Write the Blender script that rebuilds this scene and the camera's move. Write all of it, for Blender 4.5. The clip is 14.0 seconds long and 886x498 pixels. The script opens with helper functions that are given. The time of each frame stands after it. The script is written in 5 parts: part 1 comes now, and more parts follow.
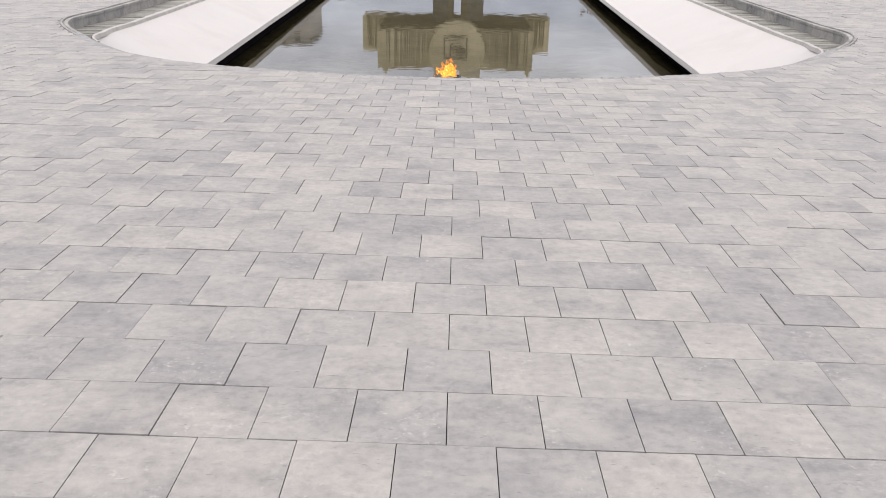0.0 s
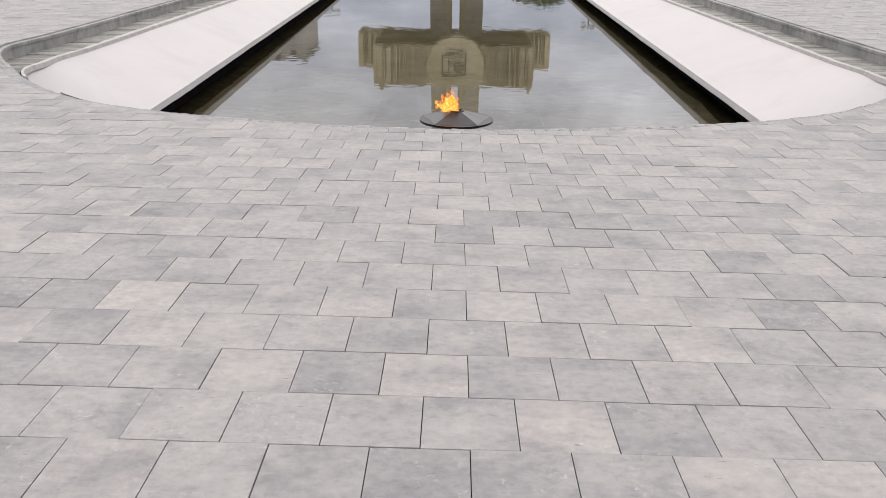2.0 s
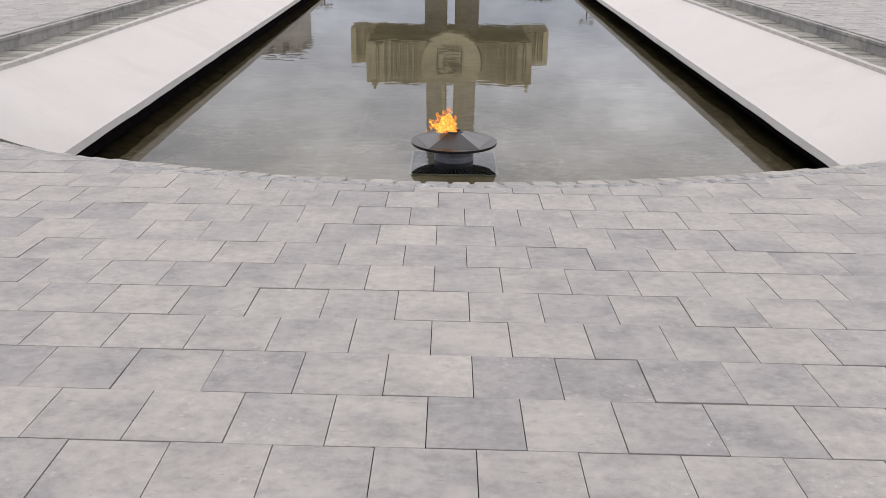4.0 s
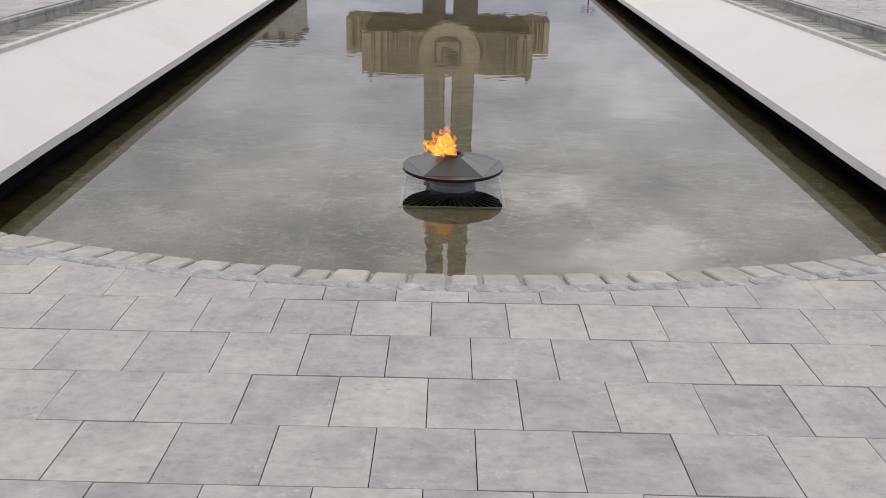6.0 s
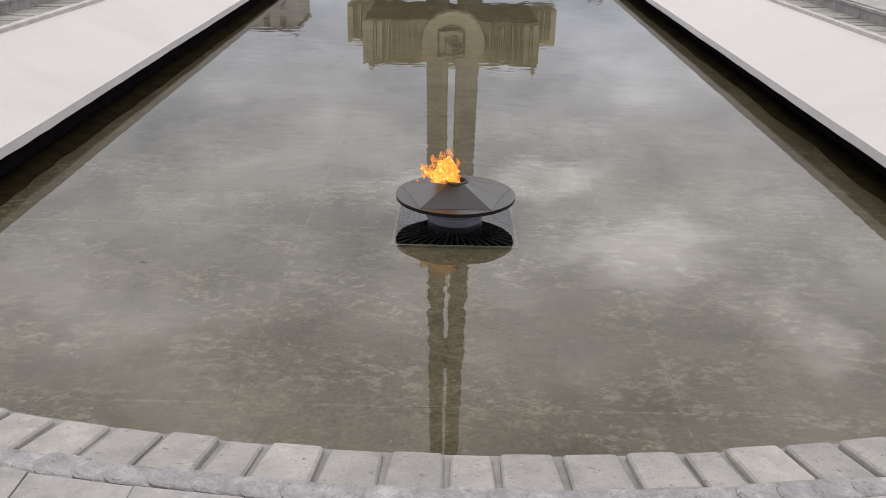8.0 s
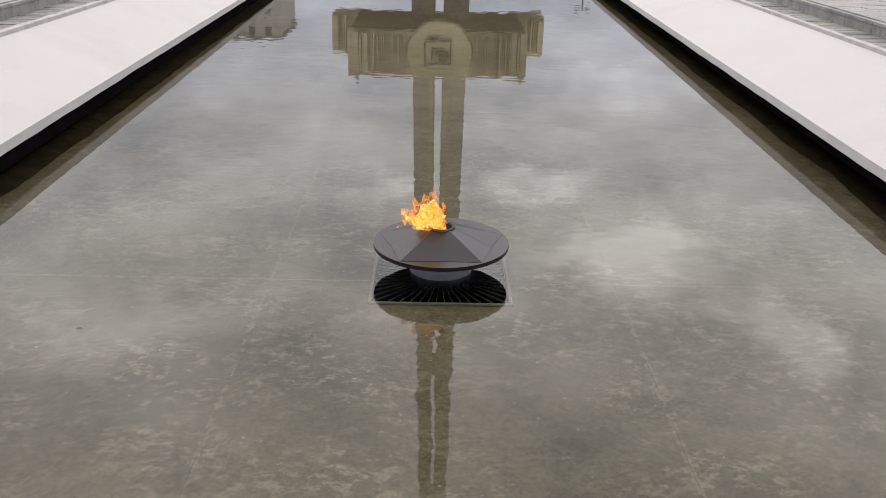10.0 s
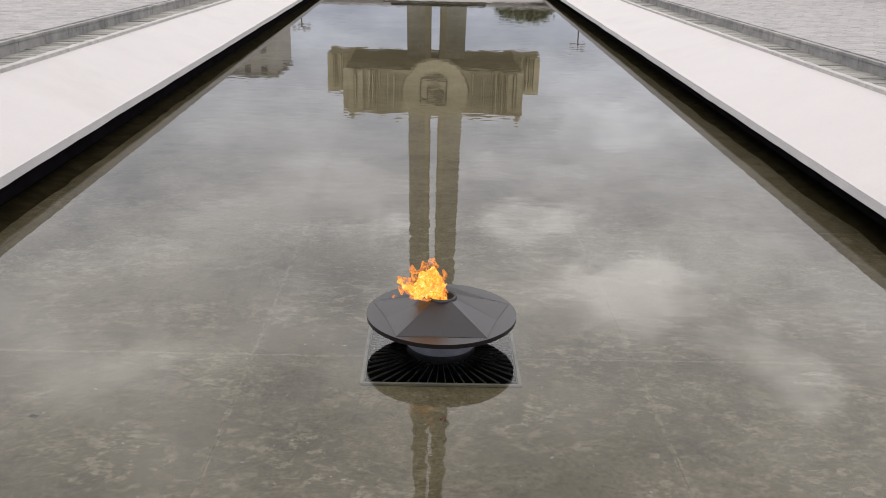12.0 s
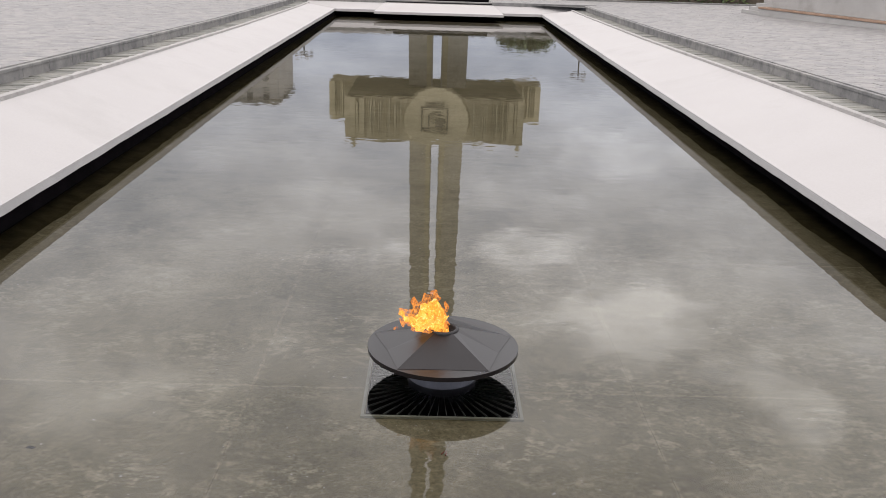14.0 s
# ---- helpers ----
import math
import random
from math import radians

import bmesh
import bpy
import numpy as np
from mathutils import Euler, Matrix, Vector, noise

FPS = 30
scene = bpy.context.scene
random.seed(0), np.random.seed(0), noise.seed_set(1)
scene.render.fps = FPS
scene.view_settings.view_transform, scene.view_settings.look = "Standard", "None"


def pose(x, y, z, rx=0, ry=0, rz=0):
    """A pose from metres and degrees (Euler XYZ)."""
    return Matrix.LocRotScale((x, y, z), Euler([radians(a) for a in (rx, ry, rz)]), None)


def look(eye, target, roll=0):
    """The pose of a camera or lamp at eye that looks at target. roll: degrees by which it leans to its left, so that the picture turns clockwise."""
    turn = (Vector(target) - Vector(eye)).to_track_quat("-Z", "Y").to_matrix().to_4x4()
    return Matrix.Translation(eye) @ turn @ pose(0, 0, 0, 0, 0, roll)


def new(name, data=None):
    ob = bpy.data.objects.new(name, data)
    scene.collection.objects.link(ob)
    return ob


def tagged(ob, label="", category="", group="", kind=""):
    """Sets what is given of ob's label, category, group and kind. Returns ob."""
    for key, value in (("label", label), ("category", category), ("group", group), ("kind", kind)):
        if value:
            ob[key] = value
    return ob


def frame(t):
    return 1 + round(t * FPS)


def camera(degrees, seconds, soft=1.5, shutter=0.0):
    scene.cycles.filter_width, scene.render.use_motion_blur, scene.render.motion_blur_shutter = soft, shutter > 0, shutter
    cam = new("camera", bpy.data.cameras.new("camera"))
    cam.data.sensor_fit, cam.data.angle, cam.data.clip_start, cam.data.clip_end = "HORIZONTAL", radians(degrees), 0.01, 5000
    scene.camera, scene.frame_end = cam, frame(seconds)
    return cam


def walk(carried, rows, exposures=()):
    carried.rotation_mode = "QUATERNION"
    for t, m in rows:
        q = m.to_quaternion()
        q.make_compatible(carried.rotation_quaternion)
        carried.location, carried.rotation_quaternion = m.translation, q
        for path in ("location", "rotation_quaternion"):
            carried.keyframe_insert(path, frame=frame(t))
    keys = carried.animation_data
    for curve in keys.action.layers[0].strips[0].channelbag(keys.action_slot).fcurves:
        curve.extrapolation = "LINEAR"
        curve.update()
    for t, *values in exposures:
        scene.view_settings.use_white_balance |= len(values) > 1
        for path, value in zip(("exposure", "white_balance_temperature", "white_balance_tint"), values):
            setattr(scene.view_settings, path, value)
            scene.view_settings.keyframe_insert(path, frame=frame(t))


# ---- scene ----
import itertools

cam = camera(51.96, 14.0, soft=0.6)
# seconds, place in metres, turn in degrees
ROWS = [
    (0.0, 0.0107, -6.5997, 1.7188, 68.448, -0.925, 1.020),
    (0.5, -0.0254, -6.0487, 1.6925, 68.845, -0.826, 0.844),
    (1.0, -0.0245, -5.4033, 1.6562, 69.022, -0.639, 0.860),
    (1.5, -0.0560, -4.8678, 1.6253, 69.097, -0.635, 0.823),
    (2.0, -0.0638, -4.2831, 1.6011, 69.219, -0.758, 0.836),
    (2.5, -0.0676, -3.8030, 1.5874, 69.225, -0.863, 0.813),
    (3.0, -0.0739, -3.2583, 1.5662, 69.187, -0.718, 0.668),
    (5.5, -0.1133, -0.8872, 1.4711, 68.123, -0.869, 0.402),
    (6.0, -0.1005, -0.3934, 1.4517, 68.035, -0.910, 0.446),
    (6.5, -0.1094, 0.0206, 1.4182, 67.947, -0.987, 0.409),
    (7.0, -0.1032, 0.4606, 1.4075, 67.816, -1.143, 0.358),
    (7.5, -0.0754, 0.8503, 1.3839, 67.665, -1.111, 0.594),
    (8.0, -0.0918, 1.2151, 1.3646, 67.228, -1.176, 0.735),
    (10.5, -0.0687, 2.5327, 1.3293, 68.114, -1.339, -0.360),
    (11.0, -0.1214, 2.7743, 1.3187, 68.668, -1.555, -0.522),
    (11.5, -0.1233, 2.8847, 1.3253, 69.286, -1.110, -0.733),
    (12.0, -0.1102, 3.0232, 1.3202, 69.949, -1.269, -0.382),
    (12.5, -0.1106, 3.0487, 1.3299, 70.653, -1.113, -0.155),
    (13.0, -0.1279, 3.0564, 1.3395, 71.132, -1.414, -0.117),
    (13.5, -0.1313, 3.0551, 1.3486, 71.421, -1.591, -0.165),
    (14.0, -0.1274, 3.0531, 1.3491, 71.629, -1.670, -0.260),
]
walk(cam, [(t, pose(x, y, z, rx, ry, rz)) for t, x, y, z, rx, ry, rz in ROWS],
     [(t, v, 6600, 11.2) for t, v in ((0.0, -0.05), (1.5, -0.1), (3.0, -0.2), (5.5, -0.32), (7.5, -0.31), (10.5, -0.18), (14.0, -0.21))])

# ---- light: bright overcast sky, soft high sun behind thin cloud ----
SUN_ELEVATION, SUN_TURN = 52.0, 215.0


# banks of cloud: place across and along the sky, half widths, strength
CLOUD_BANKS = (
    (0.17, 1.475, 0.12, 0.07, 0.06), (0.15, 1.365, 0.15, 0.08, 0.19), (-0.09, 1.36, 0.14, 0.07, 0.12),
    (0.29, 1.19, 0.18, 0.14, 0.17), (0.42, 1.03, 0.11, 0.13, 0.15), (0.54, 1.12, 0.12, 0.07, 0.03), (0.50, 1.30, 0.2, 0.06, 0.04),
    (-0.35, 1.04, 0.30, 0.10, 0.08), (-0.05, 1.10, 0.22, 0.10, 0.05), (0.30, 1.62, 0.30, 0.12, 0.05), (-0.12, 1.22, 0.18, 0.06, 0.06), (-0.44, 1.50, 0.30, 0.14, -0.05), (0.20, 1.26, 0.10, 0.05, -0.03), (-0.36, 1.27, 0.22, 0.08, -0.03),
)


def make_world():
    world = bpy.data.worlds.new("overcast_sky")
    scene.world = world
    world.use_nodes = True
    nt = world.node_tree
    nt.nodes.clear()
    N, L = nt.nodes.new, nt.links.new
    out, bg = N("ShaderNodeOutputWorld"), N("ShaderNodeBackground")
    sky = N("ShaderNodeTexSky")
    sky.sky_type = "NISHITA"
    sky.sun_disc = False
    sky.sun_elevation, sky.sun_rotation = radians(SUN_ELEVATION), radians(SUN_TURN)
    sky.air_density, sky.dust_density = 1.0, 1.5
    gain = N("ShaderNodeVectorMath")
    gain.operation = "SCALE"
    gain.inputs["Scale"].default_value = 0.085
    L(sky.outputs["Color"], gain.inputs[0])
    tc = N("ShaderNodeTexCoord")
    sep = N("ShaderNodeSeparateXYZ")
    L(tc.outputs["Generated"], sep.inputs[0])
    den = N("ShaderNodeMath")
    den.operation = "ADD"
    den.inputs[1].default_value = 0.38
    L(sep.outputs["Z"], den.inputs[0])
    div = N("ShaderNodeVectorMath")
    div.operation = "DIVIDE"
    comb = N("ShaderNodeCombineXYZ")
    for k in range(3):
        L(den.outputs[0], comb.inputs[k])
    L(tc.outputs["Generated"], div.inputs[0])
    L(comb.outputs[0], div.inputs[1])
    flat = N("ShaderNodeVectorMath")
    flat.operation = "MULTIPLY"
    flat.inputs[1].default_value = (1.0, 1.0, 0.0)
    L(div.outputs[0], flat.inputs[0])
    drift = N("ShaderNodeVectorMath")
    drift.inputs[1].default_value = (0.42, 0.15, 0.0)
    L(flat.outputs[0], drift.inputs[0])
    big, fine = N("ShaderNodeTexNoise"), N("ShaderNodeTexNoise")
    big.inputs["Scale"].default_value, big.inputs["Detail"].default_value = 1.7, 3.0
    fine.inputs["Scale"].default_value, fine.inputs["Detail"].default_value = 5.5, 8.0
    fine.inputs["Roughness"].default_value = 0.55
    L(drift.outputs[0], big.inputs["Vector"])
    L(drift.outputs[0], fine.inputs["Vector"])
    mixf = N("ShaderNodeMath")
    mixf.operation = "MULTIPLY_ADD"
    mixf.inputs[1].default_value = 0.27
    L(big.outputs[0], mixf.inputs[0])
    half = N("ShaderNodeMath")
    half.operation = "MULTIPLY_ADD"
    half.inputs[1].default_value = 0.33
    half.inputs[2].default_value = 0.2
    L(fine.outputs[0], half.inputs[0])
    L(half.outputs[0], mixf.inputs[2])
    # brighter and darker banks of cloud over the far side of the plaza
    soft = N("ShaderNodeTexNoise")
    soft.inputs["Scale"].default_value, soft.inputs["Detail"].default_value = 8.5, 7.0
    L(flat.outputs[0], soft.inputs["Vector"])
    bend = N("ShaderNodeVectorMath")
    bend.operation = "MULTIPLY_ADD"
    bend.inputs[1].default_value = (0.40, 0.26, 0.0)
    L(soft.outputs["Color"], bend.inputs[0])
    L(flat.outputs[0], bend.inputs[2])
    torn = N("ShaderNodeMapRange")
    for sock, v in (("From Min", 0.30), ("From Max", 0.68), ("To Min", 0.1), ("To Max", 1.6)):
        torn.inputs[sock].default_value = v
    L(fine.outputs[0], torn.inputs["Value"])
    total = mixf.outputs[0]
    for cu, cv, ru, rv, gain_ in CLOUD_BANKS:
        rel = N("ShaderNodeVectorMath")
        rel.operation = "SUBTRACT"
        rel.inputs[1].default_value = (cu + 0.20, cv + 0.13, 0.0)
        L(bend.outputs[0], rel.inputs[0])
        size = N("ShaderNodeVectorMath")
        size.operation = "MULTIPLY"
        size.inputs[1].default_value = (1 / ru, 1 / rv, 0.0)
        L(rel.outputs[0], size.inputs[0])
        dist = N("ShaderNodeVectorMath")
        dist.operation = "LENGTH"
        L(size.outputs[0], dist.inputs[0])
        fall = N("ShaderNodeMapRange")
        fall.interpolation_type = "SMOOTHERSTEP"
        for sock, v in (("From Min", 1.0), ("From Max", 0.0), ("To Min", 0.0), ("To Max", gain_)):
            fall.inputs[sock].default_value = v
        L(dist.outputs["Value"], fall.inputs["Value"])
        plus = N("ShaderNodeMath")
        plus.operation = "MULTIPLY_ADD"
        L(fall.outputs[0], plus.inputs[0])
        L(torn.outputs[0], plus.inputs[1])
        L(total, plus.inputs[2])
        total = plus.outputs[0]
    tone = N("ShaderNodeValToRGB")
    e = tone.color_ramp.elements
    e[0].position, e[0].color = 0.41, (0.98, 1.01, 1.09, 1)
    e[1].position, e[1].color = 0.70, (3.20, 3.12, 3.04, 1)
    mid = tone.color_ramp.elements.new(0.5)
    mid.color = (1.62, 1.59, 1.60, 1)
    L(total, tone.inputs[0])
    cover = N("ShaderNodeMix")
    cover.data_type = "RGBA"
    cover.inputs[0].default_value = 0.86
    L(gain.outputs[0], cover.inputs[6])
    L(tone.outputs[0], cover.inputs[7])
    shade = N("ShaderNodeCombineXYZ")
    for k, low in enumerate((0.60, 0.66, 0.78)):
        rise = N("ShaderNodeMapRange")
        rise.interpolation_type = "SMOOTHSTEP"
        for sock, v in (("From Min", 0.045), ("From Max", 0.54), ("To Min", low), ("To Max", 2.2)):
            rise.inputs[sock].default_value = v
        L(sep.outputs["Z"], rise.inputs["Value"])
        L(rise.outputs[0], shade.inputs[k])
    lift = N("ShaderNodeVectorMath")
    lift.operation = "MULTIPLY"
    L(cover.outputs[2], lift.inputs[0])
    L(shade.outputs[0], lift.inputs[1])
    L(lift.outputs[0], bg.inputs["Color"])
    bg.inputs["Strength"].default_value = 1.0
    L(bg.outputs[0], out.inputs["Surface"])


make_world()
sun = new("sun", bpy.data.lights.new("sun", "SUN"))
sun.data.energy, sun.data.angle, sun.data.color = 0.45, radians(14), (1.0, 0.96, 0.9)
sun.matrix_world = look((0, 0, 60), (0 + 60 * math.sin(radians(SUN_TURN)) * -1, 60 * math.cos(radians(SUN_TURN)) * -1, 60 - 60 * math.tan(radians(SUN_ELEVATION))))

# ---- the plan, in metres ----
TILE_W, TILE_D = 0.302, 0.3295
TILE_X, TILE_Y = 0.004, 0.029
TORCH = Vector((-0.02, 9.13, 0.0))
EDGE_R = 6.0            # front rim of the paving, round the torch
LIP_X = 4.40            # inner edge of the white aprons
WATER_Z, LIP_TOP, LIP_BOTTOM = -1.64, -1.247, -1.357
FLOOR_Z = -1.705
FAR_Y, STEP_Y = 44.3, 43.24
HOLLOW = 0.26           # how far the walls stand back under the lip


def lip_drop(y):
    """The lip falls gently towards the far end."""
    return -0.0027 * max(0.0, min(y, FAR_Y) - 8.0)


def lip_x(y, sx):
    return LIP_X + (0.06 if sx < 0 else -0.06) - lip_drop(y) / 0.62



def knots(v, table):
    for (a, fa), (b, fb) in zip(table, table[1:]):
        if v <= b:
            return fa + (fb - fa) * max(0.0, (v - a) / (b - a))
    return table[-1][1]


def ground_z(x, y):
    """The plaza falls towards the pool, less so along its sides."""
    base = knots(y, [(-15, 0.51), (-5, 0.178), (-2.5, 0.095), (0, -0.002), (2, -0.115), (3.3, -0.161), (4, -0.192), (10, -0.42), (30, -0.80), (42, -0.95), (60, -1.0)])
    cross = -0.012 * x * knots(y, [(0, 1.0), (3.3, 0.1), (10, 0.1), (20, 0.0)])
    return base + max(-0.12, min(0.12, cross))


def smooth(v):
    v = max(0.0, min(1.0, v))
    return v * v * (3 - 2 * v)


# ---- materials ----
def material(name):
    m = bpy.data.materials.new(name)
    m.use_nodes = True
    nt = m.node_tree
    b = nt.nodes["Principled BSDF"]
    return m, nt, b


def noise_node(nt, vec, scale, detail=4.0, rough=0.55):
    n = nt.nodes.new("ShaderNodeTexNoise")
    n.inputs["Scale"].default_value, n.inputs["Detail"].default_value, n.inputs["Roughness"].default_value = scale, detail, rough
    if vec is not None:
        nt.links.new(vec, n.inputs["Vector"])
    return n


def ramp_node(nt, fac, stops):
    r = nt.nodes.new("ShaderNodeValToRGB")
    el = r.color_ramp.elements
    while len(el) < len(stops):
        el.new(0.5)
    for s, (p, c) in zip(el, stops):
        s.position, s.color = p, (*c, 1)
    nt.links.new(fac, r.inputs[0])
    return r


def mix_node(nt, fac, a, b, mode="MIX"):
    m = nt.nodes.new("ShaderNodeMix")
    m.data_type, m.blend_type = "RGBA", mode
    for sock, val in ((0, fac), (6, a), (7, b)):
        if isinstance(val, (int, float)):
            m.inputs[sock].default_value = val
        elif isinstance(val, tuple):
            m.inputs[sock].default_value = (*val, 1)
        else:
            nt.links.new(val, m.inputs[sock])
    return m.outputs[2]


def bump_node(nt, b, height, strength, distance):
    n = nt.nodes.new("ShaderNodeBump")
    n.inputs["Strength"].default_value, n.inputs["Distance"].default_value = strength, distance
    nt.links.new(height, n.inputs["Height"])
    nt.links.new(n.outputs[0], b.inputs["Normal"])


def world_pos(nt):
    return nt.nodes.new("ShaderNodeNewGeometry").outputs["Position"]


def paver_material(name, per_object):
    """Concrete pavers with cloudy light and dark batches in each one."""
    m, nt, b = material(name)
    N, L = nt.nodes.new, nt.links.new
    rnd = N("ShaderNodeObjectInfo").outputs["Random"] if per_object else N("ShaderNodeNewGeometry").outputs["Random Per Island"]
    pos = world_pos(nt)
    shift = N("ShaderNodeCombineXYZ")
    for k, f in enumerate((37.0, 91.0, 53.0)):
        q = N("ShaderNodeMath")
        q.operation = "MULTIPLY"
        q.inputs[1].default_value = f
        L(rnd, q.inputs[0])
        L(q.outputs[0], shift.inputs[k])
    add = N("ShaderNodeVectorMath")
    L(pos, add.inputs[0])
    L(shift.outputs[0], add.inputs[1])
    stretch = N("ShaderNodeMapping")
    stretch.inputs["Scale"].default_value = (0.9, 1.15, 1.0)
    L(add.outputs[0], stretch.inputs[0])
    cloud = noise_node(nt, stretch.outputs[0], 3.4, 3.0, 0.5)
    base = ramp_node(nt, cloud.outputs[0], [(0.30, (0.134, 0.129, 0.130)), (0.5, (0.174, 0.166, 0.162)), (0.72, (0.197, 0.188, 0.180))])
    wn = N("ShaderNodeTexWhiteNoise")
    wn.noise_dimensions = "1D"
    L(rnd, wn.inputs["W"])
    tint = ramp_node(nt, wn.outputs["Value"], [(0.0, (0.85, 0.85, 0.87)), (0.3, (0.96, 0.96, 0.965)), (0.7, (1.02, 1.015, 1.005)), (1.0, (1.07, 1.06, 1.04))])
    col = mix_node(nt, 1.0, base.outputs[0], tint.outputs[0], "MULTIPLY")
    streak = N("ShaderNodeMapping")
    streak.inputs["Scale"].default_value = (5.0, 26.0, 5.0)
    L(add.outputs[0], streak.inputs[0])
    scuff = noise_node(nt, streak.outputs[0], 1.0, 5.0, 0.7)
    sm = ramp_node(nt, scuff.outputs[0], [(0.56, (0, 0, 0)), (0.74, (0.22, 0.22, 0.22))])
    col = mix_node(nt, sm.outputs[0], col, (0.25, 0.244, 0.236))
    mottle = N("ShaderNodeMapping")
    mottle.inputs["Scale"].default_value = (22.0, 25.0, 10.0)
    L(add.outputs[0], mottle.inputs[0])
    mn = noise_node(nt, mottle.outputs[0], 1.0, 8.0, 0.68)
    mr = ramp_node(nt, mn.outputs[0], [(0.3, (0.80, 0.80, 0.81)), (0.5, (1.0, 1.0, 1.0)), (0.7, (1.16, 1.16, 1.14))])
    col = mix_node(nt, 1.0, col, mr.outputs[0], "MULTIPLY")
    dash = N("ShaderNodeMapping")
    dash.inputs["Scale"].default_value = (22.0, 95.0, 20.0)
    L(add.outputs[0], dash.inputs[0])
    nick = noise_node(nt, dash.outputs[0], 1.0, 3.0, 0.6)
    nm = ramp_node(nt, nick.outputs[0], [(0.67, (0, 0, 0)), (0.71, (0.7, 0.7, 0.7))])
    col = mix_node(nt, nm.outputs[0], col, (0.085, 0.083, 0.083))
    warm = noise_node(nt, add.outputs[0], 5.0, 4.0, 0.6)
    wm = ramp_node(nt, warm.outputs[0], [(0.55, (0, 0, 0)), (0.72, (0.55, 0.55, 0.55))])
    col = mix_node(nt, wm.outputs[0], col, (0.222, 0.211, 0.197))
    grain = noise_node(nt, pos, 420.0, 2.0, 0.6)
    gr = ramp_node(nt, grain.outputs[0], [(0.3, (0.86, 0.86, 0.86)), (0.7, (1.1, 1.1, 1.1))])
    col = mix_node(nt, 1.0, col, gr.outputs[0], "MULTIPLY")
    area = noise_node(nt, add.outputs[0], 4.0, 2.0, 0.5)
    ar = ramp_node(nt, area.outputs[0], [(0.48, (0, 0, 0)), (0.62, (1, 1, 1))])
    spots = noise_node(nt, add.outputs[0], 42.0, 6.0, 0.75)
    sp = ramp_node(nt, spots.outputs[0], [(0.56, (0, 0, 0)), (0.64, (0.6, 0.6, 0.6))])
    col = mix_node(nt, mix_node(nt, 1.0, sp.outputs[0], ar.outputs[0], "MULTIPLY"), col, (0.262, 0.253, 0.240))
    L(col, b.inputs["Base Color"])
    b.inputs["Roughness"].default_value = 0.78
    b.inputs["Specular IOR Level"].default_value = 0.3
    bump_node(nt, b, grain.outputs[0], 0.25, 0.002)
    return m


def rough_material(name, stops, scale, fine=180.0, rough=0.85, bump=0.3, dist=0.004, stain=None, stain_scale=1.2, spec=0.3, amp=0.15, each=0.0, pits=0.0):
    """A mineral surface: colour clouds, fine grain, stains and small relief."""
    m, nt, b = material(name)
    pos = world_pos(nt)
    cloud = noise_node(nt, pos, scale, 5.0, 0.6)
    col = ramp_node(nt, cloud.outputs[0], stops).outputs[0]
    if stain:
        s = noise_node(nt, pos, stain_scale, 6.0, 0.65)
        sm = ramp_node(nt, s.outputs[0], [(0.55, (0, 0, 0)), (0.70, (0.75, 0.75, 0.75))])
        col = mix_node(nt, sm.outputs[0], col, stain)
    grain = noise_node(nt, pos, fine, 3.0, 0.6)
    gr = ramp_node(nt, grain.outputs[0], [(0.3, (1 - amp,) * 3), (0.7, (1 + amp * 0.8,) * 3)])
    col = mix_node(nt, 1.0, col, gr.outputs[0], "MULTIPLY")
    if pits:
        pn = noise_node(nt, pos, 48.0, 4.0, 0.7)
        pr = ramp_node(nt, pn.outputs[0], [(0.60, (0, 0, 0)), (0.68, (pits,) * 3)])
        col = mix_node(nt, pr.outputs[0], col, (0.07, 0.064, 0.058))
        ln = noise_node(nt, pos, 17.0, 6.0, 0.7)
        lr = ramp_node(nt, ln.outputs[0], [(0.58, (0, 0, 0)), (0.70, (pits * 0.6,) * 3)])
        col = mix_node(nt, lr.outputs[0], col, (0.30, 0.285, 0.262))
    if each:
        wn = nt.nodes.new("ShaderNodeTexWhiteNoise")
        wn.noise_dimensions = "1D"
        nt.links.new(nt.nodes.new("ShaderNodeObjectInfo").outputs["Random"], wn.inputs["W"])
        tint = ramp_node(nt, wn.outputs["Value"], [(0.0, (each,) * 3), (0.4, ((1 + each) / 2,) * 3), (1.0, (1.10, 1.09, 1.06))])
        col = mix_node(nt, 1.0, col, tint.outputs[0], "MULTIPLY")
    nt.links.new(col, b.inputs["Base Color"])
    b.inputs["Roughness"].default_value = rough
    b.inputs["Specular IOR Level"].default_value = spec
    bump_node(nt, b, grain.outputs[0], bump, dist)
    return m


